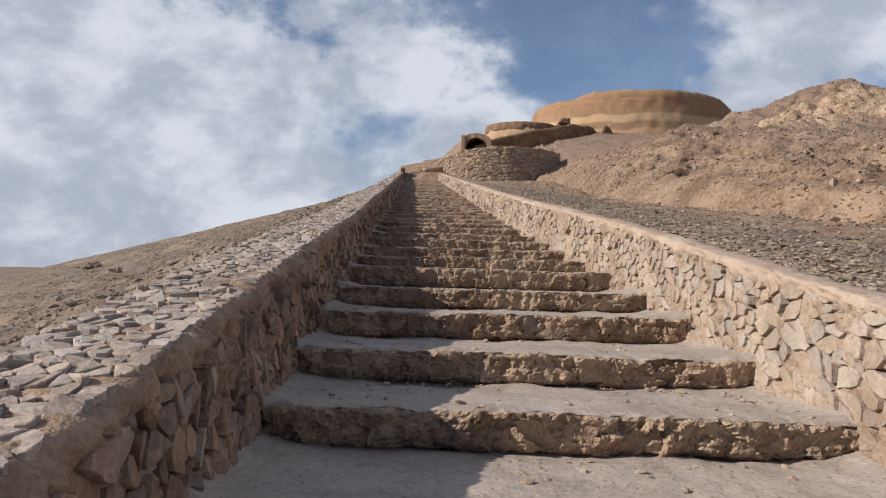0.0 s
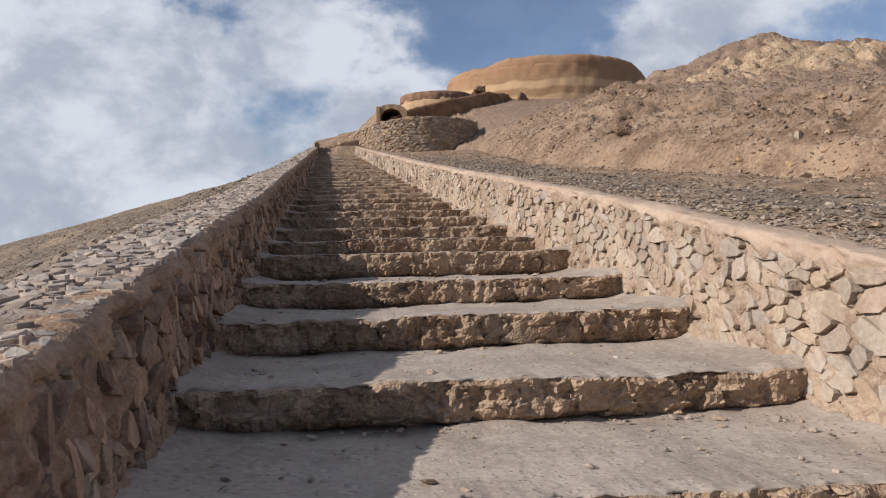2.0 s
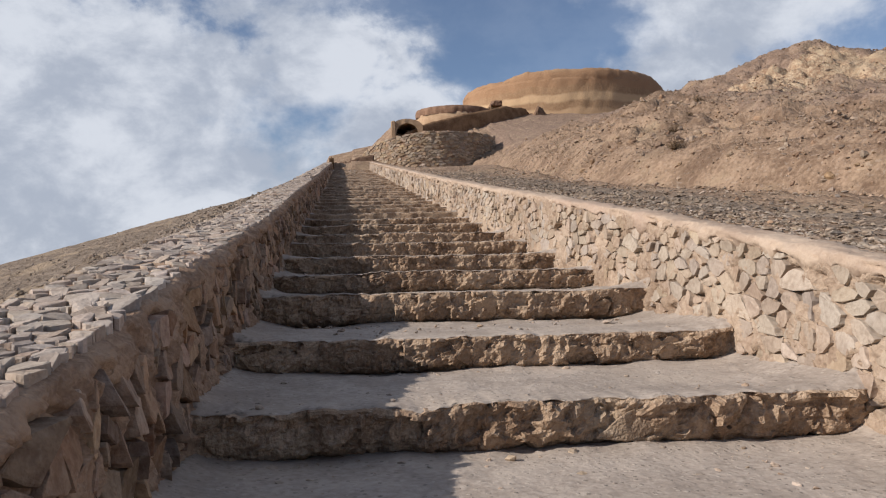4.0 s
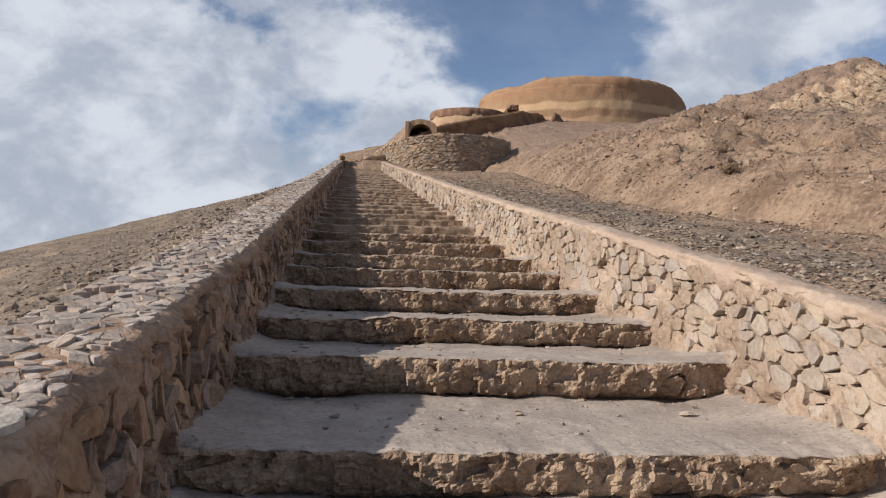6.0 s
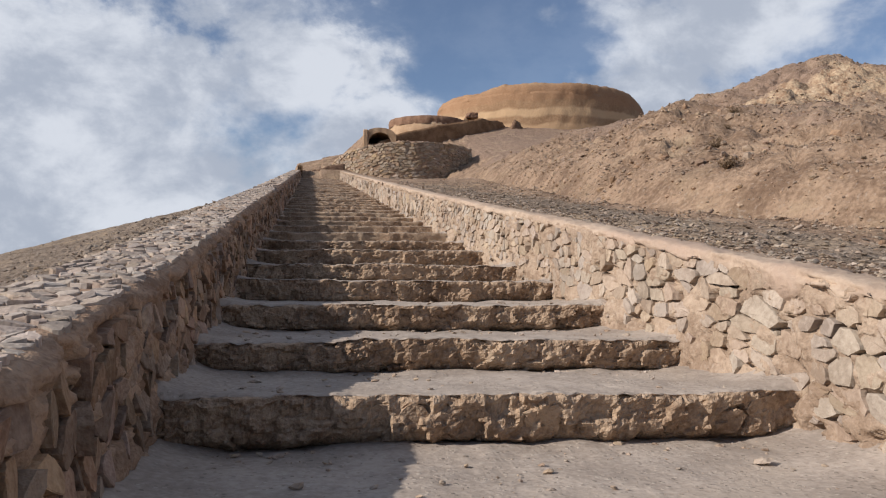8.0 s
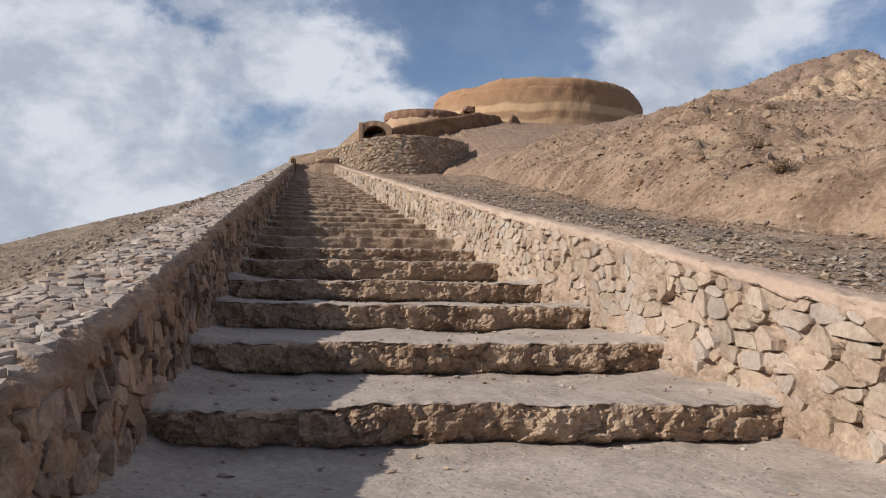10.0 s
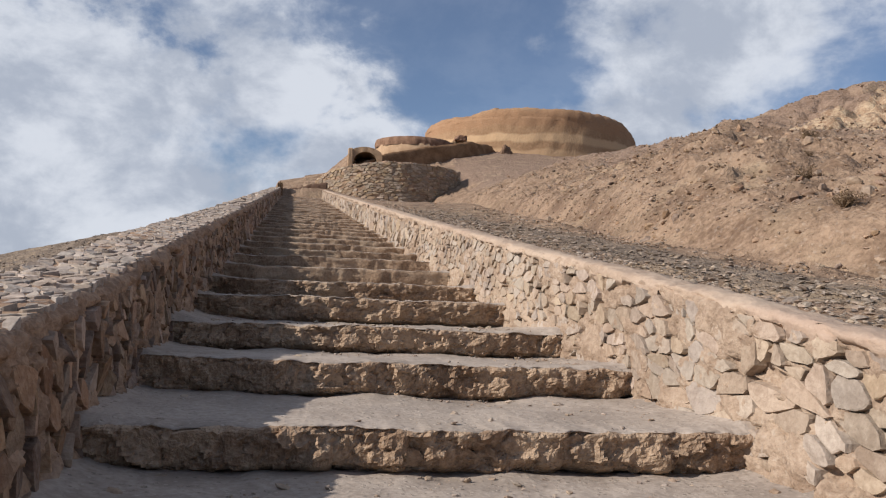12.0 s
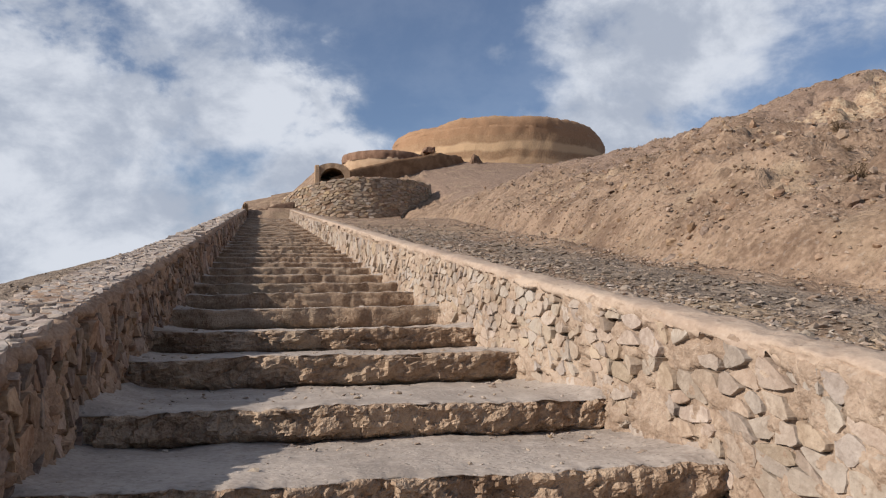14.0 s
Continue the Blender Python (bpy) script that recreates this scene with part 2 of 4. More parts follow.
def terrain(x, y):
    """Height of the ground, and how much of it is dark gravel."""
    up = np.interp(y, [-400, -30, 0, TOP_Y, 80, 85, 90, 96, 104, 125, 220, 900], [-30, -4, 0.1, rise(TOP_Y), 11.9, 13.2, 15.0, 17.3, 18.0, 18.0, 6.0, -30.0])
    up = up - (0.95 * np.clip(2.0 - x, 0, 2.6) + 0.2 * np.clip(-0.6 - x, 0, 7)) * smooth(TOP_Y + 0.5, 80, y)
    up = np.where((y > 0) & (y < TOP_Y), rise(y), up)
    off_left = np.maximum(0, left_face(y) - LEFT_W - x)
    off_right = np.maximum(0, x - right_face(y) - RIGHT_W)
    # the left side falls away, the right side is a stony strip under a hill
    low = np.interp(y, [-400, -30, 0, 30, 50, 65, 90, 260, 900], [-30, -4, 0.1, float(rise(30.0)), float(rise(50.0)) - 0.5, float(rise(65.0)) - 1.9, 7.0, -12.0, -40.0])
    up = up + (np.minimum(low, up) - up) * smooth(0.0, 1.0, off_left / (3.0 - 0.7 * smooth(60, 75, y)))
    fall = 0.26 * off_left + 0.10 * smooth(0, 2.5, off_left) + 0.0012 * np.clip(off_left - 8, 0, 60) ** 2
    toe = toe_of_hill(y)
    q = np.maximum(0, (x - toe) * 0.97)
    cap = np.clip(2.0 + 0.07 * (y - 16), 1.2, 4.0)
    hill = 0.80 * np.maximum(q, 1e-6) ** 0.7 * smooth(0, 0.6, q)
    hill = hill / (1 + (hill / cap) ** 4) ** 0.25 + 0.10 * smooth(23, 31, y) * smooth(2.5, 6.5, q) - 0.03 * np.maximum(0, q - 9 - 0.1 * np.maximum(0, y - 20))
    hill = hill + 0.52 * np.exp(-((x - 7.2) / 2.1) ** 2 - ((y - 23.3) / 3.2) ** 2) + 0.3 * np.exp(-((x - 10.2) / 3.0) ** 2 - ((y - 38.0) / 5.0) ** 2) - 0.5 * np.exp(-((x - 12.2) / 2.3) ** 2 - ((y - 20.5) / 3.5) ** 2)
    hill = np.where(y < TOP_Y, hill, hill * np.exp(-np.maximum(0, y - TOP_Y) / 25))
    calm = 1 - 0.72 * smooth(2.4, 4.6, q)       # the crown of the hill is smoother than its flank
    rough = (fbm(x * 0.7, y * 0.7, 3, 6, 0.62) * 0.34 - 0.10 * np.abs(fbm(x * 2.2 + y, y * 1.6, 8, 4, 0.6))) * smooth(0.2, 2.0, q) * calm + fbm(x * 0.9, y * 0.9, 11, 4) * 0.12 * smooth(0.2, 2.0, off_left)
    gully = np.abs(fbm(x * 0.5 + 0.35 * y, y * 0.22, 21, 4, 0.6)) * -0.5 * smooth(0.6, 3.5, q) * calm
    rough = rough - (0.22 * np.abs(fbm(x * 1.5 + 0.8 * y, y * 0.9 - 0.3 * x, 14, 5, 0.62)) - 0.05) * smooth(0.3, 1.5, q) * calm
    # clods and small ledges that break out of the flank
    f1, f2, tag = worley(x * 2.6 + 0.5 * fbm(x * 2, y * 2, 71), y * 2.1, 73)
    rough = rough + (0.26 * (tag - 0.5) - 0.12 * f1) * smooth(0.3, 1.5, q) * calm * smooth(-0.15, 0.25, fbm(x * 0.6, y * 0.6, 75, 3))
    f1, f2, tag = worley(x * 5.5 + 0.6 * fbm(x * 4, y * 4, 77), y * 4.2, 79)
    rough = rough + (0.14 * (tag - 0.5) - 0.06 * f1) * smooth(0.3, 1.2, q) * calm * smooth(-0.05, 0.2, fbm(x * 0.9, y * 0.7, 83, 3))
    small = fbm(x * 3.0, y * 3.0, 5, 4, 0.6) * 0.06 * smooth(0.0, 0.5, off_left + off_right) * (0.5 + 0.5 * calm)
    # a craggy head of pale rock over the hill: its foot runs ahead of a long crest
    crest = np.interp(x, [9.6, 10.4, 11.3, 12.3, 13.0, 13.7, 14.5, 15.2, 16.5, 18, 22, 27, 34], [0.0, 0.16, 0.60, 0.80, 0.98, 1.36, 1.62, 1.68, 1.56, 1.58, 1.5, 0.9, 0.0])
    ahead = smooth(0, 1, (y - 22.5 + 0.5 * np.clip(11 - x, 0, 3) * -2) / 6.6)
    dome = ahead * smooth(41, 31, y) * smooth(9.6, 10.6, x) * smooth(36, 28, x)
    f1, f2, tag = worley(x * 0.9 + 0.5 * fbm(x, y, 31), y * 0.8, 33)
    g1, g2, gtag = worley(x * 2.3 + 0.6 * fbm(x * 2, y * 2, 35), y * 1.7, 37)
    broken = smooth(0.0, 0.5, dome) * (1 - 0.55 * smooth(28.2, 29.3, y))
    crag = crest * ahead * smooth(41, 31, y) + broken * (0.34 * fbm(x * 0.7, y * 0.6, 41, 5, 0.6) + 0.30 * (tag - 0.5) - 0.34 * np.exp(-(f2 - f1) * 8) + 0.16 * (gtag - 0.5) - 0.12 * np.exp(-(g2 - g1) * 7))
    crag = crag * smooth(9.6, 10.4, x) - 0.11 * np.clip(y - 29.5, 0, 8) * smooth(9.0, 13.0, x) * smooth(60, 45, y)
    dome = np.sqrt(dome) * (1 - 0.8 * smooth(0.74, 0.9, ahead + 0.25 * fbm(x * 0.8, y * 0.8, 45, 4)))
    # an earth shoulder left of the head of the stairs, and the mound under the tower
    knoll = 0.9 * np.exp(-(((x + 1.6) / 4.4) ** 2 + ((y - 86) / 6.0) ** 2)) * (0.6 + 1.6 * fbm(x * 0.45, y * 0.45, 51, 5, 0.6))
    z = up - 0.1 + np.where(x < (left_face(y) + right_face(y)) / 2, 0.63, 0.79) - 0.05 * smooth(0, 0.35, off_left) - fall + 0.03 * off_right * (q <= 0) - 0.9 * smooth(0.1, 1.5, off_right) * smooth(38, 66, y) * (1 - smooth(72, 80, y)) + hill + gully + rough + small + crag + knoll
    far_right = np.maximum(0, x - 60)
    z = z - 0.12 * far_right * (1 - np.exp(-far_right / 60))
    z = np.maximum(z, -30 + 3 * fbm(x * 0.01, y * 0.01, 61, 3))
    dark = smooth(0.05, 0.3, off_right) * (1 - smooth(-0.8, 0.4, x - toe)) * (0.22 + 0.7 * np.exp(-((off_right - 0.8) / 0.8) ** 2)) * (0.75 + 0.9 * fbm(x * 0.9, y * 0.35, 87, 3)) + 1.0 * smooth(0.1, 0.6, off_left)
    dark = np.where(off_left > 0, dark, dark * (1 - 0.7 * smooth(20, 38, y)))
    return z, np.clip(dark, 0, 1), dome


def ground_at(x, y):
    z, _, _ = terrain(np.array([float(x)]), np.array([float(y)]))
    return float(z[0])


# ---- helpers to build ----
def mesh_of(name, verts, faces, mats, slots=None, flat=False):
    me = bpy.data.meshes.new(name)
    me.from_pydata([tuple(v) for v in verts] if not isinstance(verts, list) else verts, [], faces if isinstance(faces, list) else faces.tolist())
    for m in mats if isinstance(mats, (list, tuple)) else [mats]:
        me.materials.append(m)
    if slots is not None:
        me.polygons.foreach_set("material_index", np.asarray(slots, dtype=np.int32))
    me.polygons.foreach_set("use_smooth", np.full(len(me.polygons), not flat))
    me.update()
    return me


def part(name, me, parent=None, label="", kind=""):
    """Links a mesh (or a bmesh with its material already on the mesh) as one object under a thing."""
    ob = new(name, me)
    if parent is not None:
        ob.parent = parent
    return tagged(ob, label, kind=kind)


def thing(name, label, category, group="", kind="", at=(0, 0, 0)):
    ob = new(name)
    ob.location = at
    ob.empty_display_size = 0.2
    return tagged(ob, label, category, group, kind)


def grid_faces(rows, cols, flip=False, wrap=False):
    i, j = np.meshgrid(np.arange(rows - 1), np.arange(cols if wrap else cols - 1), indexing="ij")
    k = (j + 1) % cols
    f = np.stack([i * cols + j, i * cols + k, (i + 1) * cols + k, (i + 1) * cols + j], -1).reshape(-1, 4)
    return f[:, ::-1] if flip else f


def sheet(P, flip=False):
    """Vertices and faces of a grid of points, rows x columns x 3."""
    return P.reshape(-1, 3), grid_faces(P.shape[0], P.shape[1], flip)


ICO_V, ICO_F = None, None


def icosahedron():
    g = (1 + 5 ** 0.5) / 2
    v = np.array([(-1, g, 0), (1, g, 0), (-1, -g, 0), (1, -g, 0), (0, -1, g), (0, 1, g), (0, -1, -g), (0, 1, -g), (g, 0, -1), (g, 0, 1), (-g, 0, -1), (-g, 0, 1)]) / math.hypot(1, g)
    f = np.array([(0, 11, 5), (0, 5, 1), (0, 1, 7), (0, 7, 10), (0, 10, 11), (1, 5, 9), (5, 11, 4), (11, 10, 2), (10, 7, 6), (7, 1, 8), (3, 9, 4), (3, 4, 2), (3, 2, 6), (3, 6, 8), (3, 8, 9), (4, 9, 5), (2, 4, 11), (6, 2, 10), (8, 6, 7), (9, 8, 1)])
    return v, f


ICO_V, ICO_F = icosahedron()


OCTA_V = np.array([(1, 0, 0), (0, 1, 0), (-1, 0, 0), (0, -1, 0), (0, 0, 1), (0, 0, -1)], dtype=float)
OCTA_F = np.array([(0, 1, 4), (1, 2, 4), (2, 3, 4), (3, 0, 4), (1, 0, 5), (2, 1, 5), (3, 2, 5), (0, 3, 5)])


def stones(centres, sizes, flatness, rng, tilt=0.35, simple=False):
    """Many broken stones as one set of vertices and faces."""
    n = len(centres)
    shape, sides = (OCTA_V, OCTA_F) if simple else (ICO_V, ICO_F)
    c = len(shape)
    v = shape[None] * (0.72 + 0.56 * rng.random((n, c, 1))) + (0.25 * rng.random((n, c, 3)) - 0.125 if simple else 0.0)
    v = v * (np.stack([0.7 + 0.7 * rng.random(n), 0.6 + 0.5 * rng.random(n), flatness * (0.6 + 0.8 * rng.random(n))], -1) * sizes[:, None])[:, None, :]
    a = rng.random(n) * 6.283
    ca, sa = np.cos(a)[:, None], np.sin(a)[:, None]
    x, y, z = v[..., 0] * ca - v[..., 1] * sa, v[..., 0] * sa + v[..., 1] * ca, v[..., 2]
    tx, ty = (rng.random((2, n, 1)) - 0.5) * 2 * tilt
    z = z + tx * x + ty * y
    out = np.stack([x, y, z], -1) + centres[:, None, :]
    faces = (sides[None] + c * np.arange(n)[:, None, None]).reshape(-1, 3)
    return out.reshape(-1, 3), faces


def big_mesh(name, verts, faces, mats, flat=True):
    """A large mesh straight from arrays, all faces with the same number of corners."""
    me = bpy.data.meshes.new(name)
    k = faces.shape[1]
    me.vertices.add(len(verts))
    me.vertices.foreach_set("co", np.ascontiguousarray(verts, dtype=np.float32).ravel())
    me.loops.add(faces.size)
    me.loops.foreach_set("vertex_index", np.ascontiguousarray(faces, dtype=np.int32).ravel())
    me.polygons.add(len(faces))
    me.polygons.foreach_set("loop_start", np.arange(0, faces.size, k, dtype=np.int32))
    me.polygons.foreach_set("loop_total", np.full(len(faces), k, dtype=np.int32))
    me.materials.append(mats)
    me.polygons.foreach_set("use_smooth", np.full(len(faces), not flat))
    me.update(calc_edges=True)
    return me


# ---- ground ----
def steps_of(stops):
    """Coordinates that run through the stops (place, spacing) with the spacing growing between them."""
    out = [stops[0][0]]
    for (a, da), (b, db) in zip(stops, stops[1:]):
        while out[-1] < b - 1e-6:
            f = (out[-1] - a) / (b - a)
            out.append(min(b, out[-1] + da + (db - da) * f))
    return np.array(out)


gx = steps_of([(-1500, 160), (-200, 20), (-60, 3), (-20, 0.7), (-7, 0.16), (-3, 0.10), (11, 0.10), (18, 0.13), (25, 0.4), (60, 2.5), (200, 20), (1500, 160)])
gy = steps_of([(-1500, 160), (-150, 16), (-20, 2.5), (-3, 0.4), (1, 0.12), (30, 0.12), (40, 0.3), (70, 0.6), (120, 1.0), (160, 4), (400, 30), (2500, 250)])
X, Y = np.meshgrid(gx, gy)
Z, DARK, DOME = terrain(X, Y)
# the trench in which the stairs and the two walls stand
inside = (X > left_face(Y) - LEFT_W + 0.13) & (X < right_face(Y) + RIGHT_W - 0.13) & (Y < TOP_Y + 0.3) & (Y > -9)
Z = np.where(inside, rise(Y) - 0.75, Z)
V, F = sheet(np.stack([X, Y, Z], -1))
me = big_mesh("ground", V, F, GROUND, flat=False)
mark = me.attributes.new("gravel", "FLOAT", "POINT")
mark.data.foreach_set("value", DARK.ravel().astype(np.float32))
mark = me.attributes.new("rock", "FLOAT", "POINT")
mark.data.foreach_set("value", DOME.ravel().astype(np.float32))
mark = me.attributes.new("crown", "FLOAT", "POINT")
mark.data.foreach_set("value", smooth(1.6, 4.6, (X - toe_of_hill(Y)) * 0.97 + 1.5 * fbm(X * 0.5, Y * 0.5, 89, 3)).ravel().astype(np.float32))
ground = tagged(new("ground", me), "dry brown stony hillside with gravel and a pale rocky crag", "ground", kind="structure")

# ---- stairs ----
LIPS = [-7.6, -6.1, -4.6, -3.1, -1.6, -0.1, 1.4, 2.95, 4.43, 5.85, 7.42, 8.92, 10.64, 12.02, 13.52, 15.02, 16.42, 18.18, 19.65, 21.45, 23.15]
while LIPS[-1] < TOP_Y - 1.6:
    LIPS.append(LIPS[-1] + 1.52 + 0.12 * math.sin(len(LIPS) * 2.3))
LIPS.append(TOP_Y + 0.6)


DIP = 0.055                                 # how much a tread sinks from its edge to its back


def step_wave(i, x):
    """How far the edge of a step wanders from its line."""
    return 0.038 * fbm(x * 0.8 + 31.7 * i, x * 0 + i, 101, 3) + 0.05 * fbm(x * 3.1, x * 0 + 5.3 * i, 103, 4, 0.6)


def step_mesh(i):
    y0, y1 = LIPS[i], LIPS[i + 1]
    z0 = float(rise(np.array(y0)))
    below = (float(rise(np.array(LIPS[i - 1]))) if i else z0 - 0.2) - DIP
    near = 2.0 < y0 < 21
    dx = 0.02 if near and y0 < 17 else (0.04 if y0 < 40 else 0.1)
    a, b = left_face(y0) - 0.2, right_face(y0) + 0.2
    cols = int((b - a) / dx) + 1
    x = np.linspace(a, b, cols)
    h = z0 - below
    nr, nt = (20, 30) if near else (11, 9)
    rows = []
    wave = step_wave(i, x)
    sag = 0.03 * fbm(x * 0.7 + 11.3 * i, x * 0, 105, 2) + 0.020 * fbm(x * 4.0, x * 0 + 2.1 * i, 107, 4, 0.6) + 0.014 * fbm(x * 12, x * 0 + 1.3 * i, 108, 3, 0.6)
    for k in range(nr):                         # the face, from its foot up
        s = k / (nr - 1)
        zz = below - 0.05 + (h + 0.05 - 0.012) * s
        u, w = x / 0.27 + 9.7 * i, np.full(cols, zz / 0.17)
        f1, f2, tag = worley(u + 0.35 * fbm(x * 5, np.full(cols, zz * 5), 111, 3), w, 113 + i)
        out = 0.05 * (tag - 0.5) - 0.034 * np.exp(-((f2 - f1) / 0.05) ** 2) - 0.085 * (np.abs(fbm(x * 7 + 3.1 * i, np.full(cols, zz * 3.5), 116, 4, 0.6)) - 0.12) + 0.03 * fbm(x * 9, np.full(cols, zz * 9 + 3 * i), 115, 3, 0.6)
        out = (0.85 if near else 0.6) * out * (1.0 - 0.45 * s ** 6) + 0.05 * fbm(x * 2.6 + 4.3 * i, np.full(cols, zz * 2.0), 119, 3)
        if near:                                # broken facets
            zs = np.full(cols, zz)
            u = x + 0.03 * fbm(x * 9, zs * 9, 129, 2)
            out = 0.5 * out + 0.05 * facets(u / 0.19 + 3.3 * i, zs / 0.15 + 0.4 * fbm(x * 2, zs, 130, 2), 131 + i, 0.9) + 0.022 * facets(u / 0.065, zs / 0.07 + 7.1 * i, 151 + i, 1.1) - 0.02 * np.abs(fbm(x * 17, zs * 17, 133, 3))
        rows.append(np.stack([x, y0 + wave + 0.06 * (1 - s) ** 1.5 + (0.12 + 0.10 * fbm(x * 1.7 + 2.9 * i, x * 0, 109, 3)) * math.exp(-(s / 0.19) ** 2) - 0.014 * math.exp(-((s - 0.93) / 0.08) ** 2) - 0.015 * np.sin(3.1416 * s) - out, zz + sag * s], -1))
    for k, s in enumerate((0.35, 0.75, 1.0)):   # the worn edge
        rows.append(np.stack([x, y0 + wave + 0.028 * s + 0.034 * fbm(x * 13 + 7.7 * i, x * 0 + 0.3 * k, 117, 3, 0.6), z0 - 0.012 + 0.014 * math.sin(1.57 * s) + sag], -1))
    depth = y1 - y0 + 0.22
    side = np.minimum(x - left_face(y0), right_face(y0) - x)
    heap = (0.075 + 0.06 * fbm(x * 0 + 3.7 * i, x * 0, 125, 2)) * np.exp(-np.maximum(side, 0) / 0.16)
    for k in range(1, nt + 1):                  # the tread
        s = k / nt
        yy = y0 + 0.05 + (depth - 0.05) * s
        ease = math.exp(-s * 7)
        bump = 0.03 * fbm(x * 1.2, np.full(cols, yy * 1.2), 121, 3) + 0.010 * fbm(x * 7, np.full(cols, yy * 7), 123, 3, 0.6)
        foot = (0.006 + 0.03 * fbm(x * 2.3 + 1.7 * i, x * 0, 127, 3, 0.6)) * smooth(0.72, 0.86, np.array(s)) * smooth(1.0, 0.93, np.array(s))
        rows.append(np.stack([x, np.full(cols, yy) + wave * ease, z0 + 0.002 + sag * ease - DIP * s - 0.006 * (1 - ease) + bump * min(1, 4 * s) + heap + foot], -1))
    P = np.stack(rows)
    V, F = sheet(P)
    me = big_mesh("step", V, F, RISER, flat=False)
    me.materials.append(TREAD)
    slot = (np.arange(len(F)) // (cols - 1)) >= nr
    me.polygons.foreach_set("material_index", slot.astype(np.int32))
    if near:
        me.polygons.foreach_set("use_smooth", slot)      # broken stone has hard facets
    return me


step_parts = []
stairs = thing("stairs", "long worn flight of broad earth and rubble steps", "stairs", kind="structure")
for i in range(len(LIPS) - 1):
    step_parts.append(part("step", step_mesh(i), stairs))


# ---- walls beside the stairs ----
def wall_body(face, sign, width, height, y0, y1, name, label, mat):
    """A long low rubble wall. sign: -1 for the left one, whose face looks right; its section is swept along the slope."""
    ys = steps_of([(y0, 0.3), (1, 0.025), (17, 0.03), (22, 0.05), (32, 0.2), (y1, 0.6)])
    d0 = 0.004 if sign > 0 else -0.002
    section = [(d0, -0.9)] + [(d0, s) for s in np.linspace(-0.3, height - 0.05, 40)] + [(0.03, height - 0.015), (0.07, height)] + [(s, height) for s in np.linspace(0.14, width - 0.04, 8)] + [(width, height - 0.04), (width, -0.9)]
    rows = []
    for k, (d, hh) in enumerate(section):
        n1 = fbm(ys * 3.0, np.full(len(ys), hh * 3.0 + d * 3), 201 + int(sign), 4, 0.6)
        n2 = fbm(ys * 11.0, np.full(len(ys), hh * 11.0 + d * 11), 207 + int(sign), 3, 0.6)
        push = (0.012 if sign > 0 else 0.024) * n1 + 0.025 * fbm(ys * 21.0, np.full(len(ys), hh * 23.0 + d * 7), 219 + int(sign), 3, 0.6) + (0.046 if sign > 0 else 0.06) * fbm(ys * 6.0, np.full(len(ys), hh * 7.0 + d * 7), 215 + int(sign), 4, 0.6) - 0.02 * float(smooth(0.12, -0.1, np.array(hh))) - (0.005 if sign > 0 else 0.0)
        if k < 41:                          # pits where mortar has fallen out
            push = push + (0.075 if sign > 0 else 0.085) * smooth(0.10, 0.34, fbm(ys * 7.0 + 2.0 * hh, np.full(len(ys), hh * 10.0 + 5.0), 223 + int(sign), 4, 0.6)) * float(smooth(height - 0.02, height - 0.12, np.array(hh)))
        lift = 0.03 * fbm(ys * 0.6, ys * 0 + d, 211 + int(sign), 3) + (0.012 * n2 if hh > height - 0.06 else 0.0)
        lean = 0.05 * np.clip(height - hh, 0, 0.9) / 0.9
        rows.append(np.stack([face(ys) + sign * (d - lean + push), ys, (left_base(ys) if sign < 0 else rise(ys)) + hh + lift], -1))
    V, F = sheet(np.stack(rows), flip=sign < 0)
    me = big_mesh(name, V, F, mat, flat=False)
    return tagged(new(name, me), label, "wall", kind="structure")


wall_left = wall_body(left_face, -1, LEFT_W, LEFT_H, -8.5, TOP_Y + 0.4, "wall_left", "low rubble stone wall in mud mortar with flat cap stones", MORTAR)
wall_right = wall_body(right_face, 1, RIGHT_W, RIGHT_H, -8.5, TOP_Y - 0.2, "wall_right", "low rubble stone wall with mud plastered rim", DAUB)


def clip(poly, nx, ny, c):
    """The part of a convex polygon where nx * x + ny * y <= c."""
    out = []
    for k, p in enumerate(poly):
        q = poly[(k + 1) % len(poly)]
        a, b = nx * p[0] + ny * p[1] - c, nx * q[0] + ny * q[1] - c
        if a <= 0:
            out.append(p)
        if a * b < 0:
            t = a / (a - b)
            out.append((p[0] + t * (q[0] - p[0]), p[1] + t * (q[1] - p[1])))
    return out


def bedded(u0, u1, v0, v1, du, dv, rng, jitter=0.42, long=1.8):
    """The same bond with stones that lie flat, longer than high."""
    for poly in cell_polygons(u0 / long, u1 / long, v0, v1, du / long, dv, rng, jitter):
        yield [(long * p[0], p[1]) for p in poly]


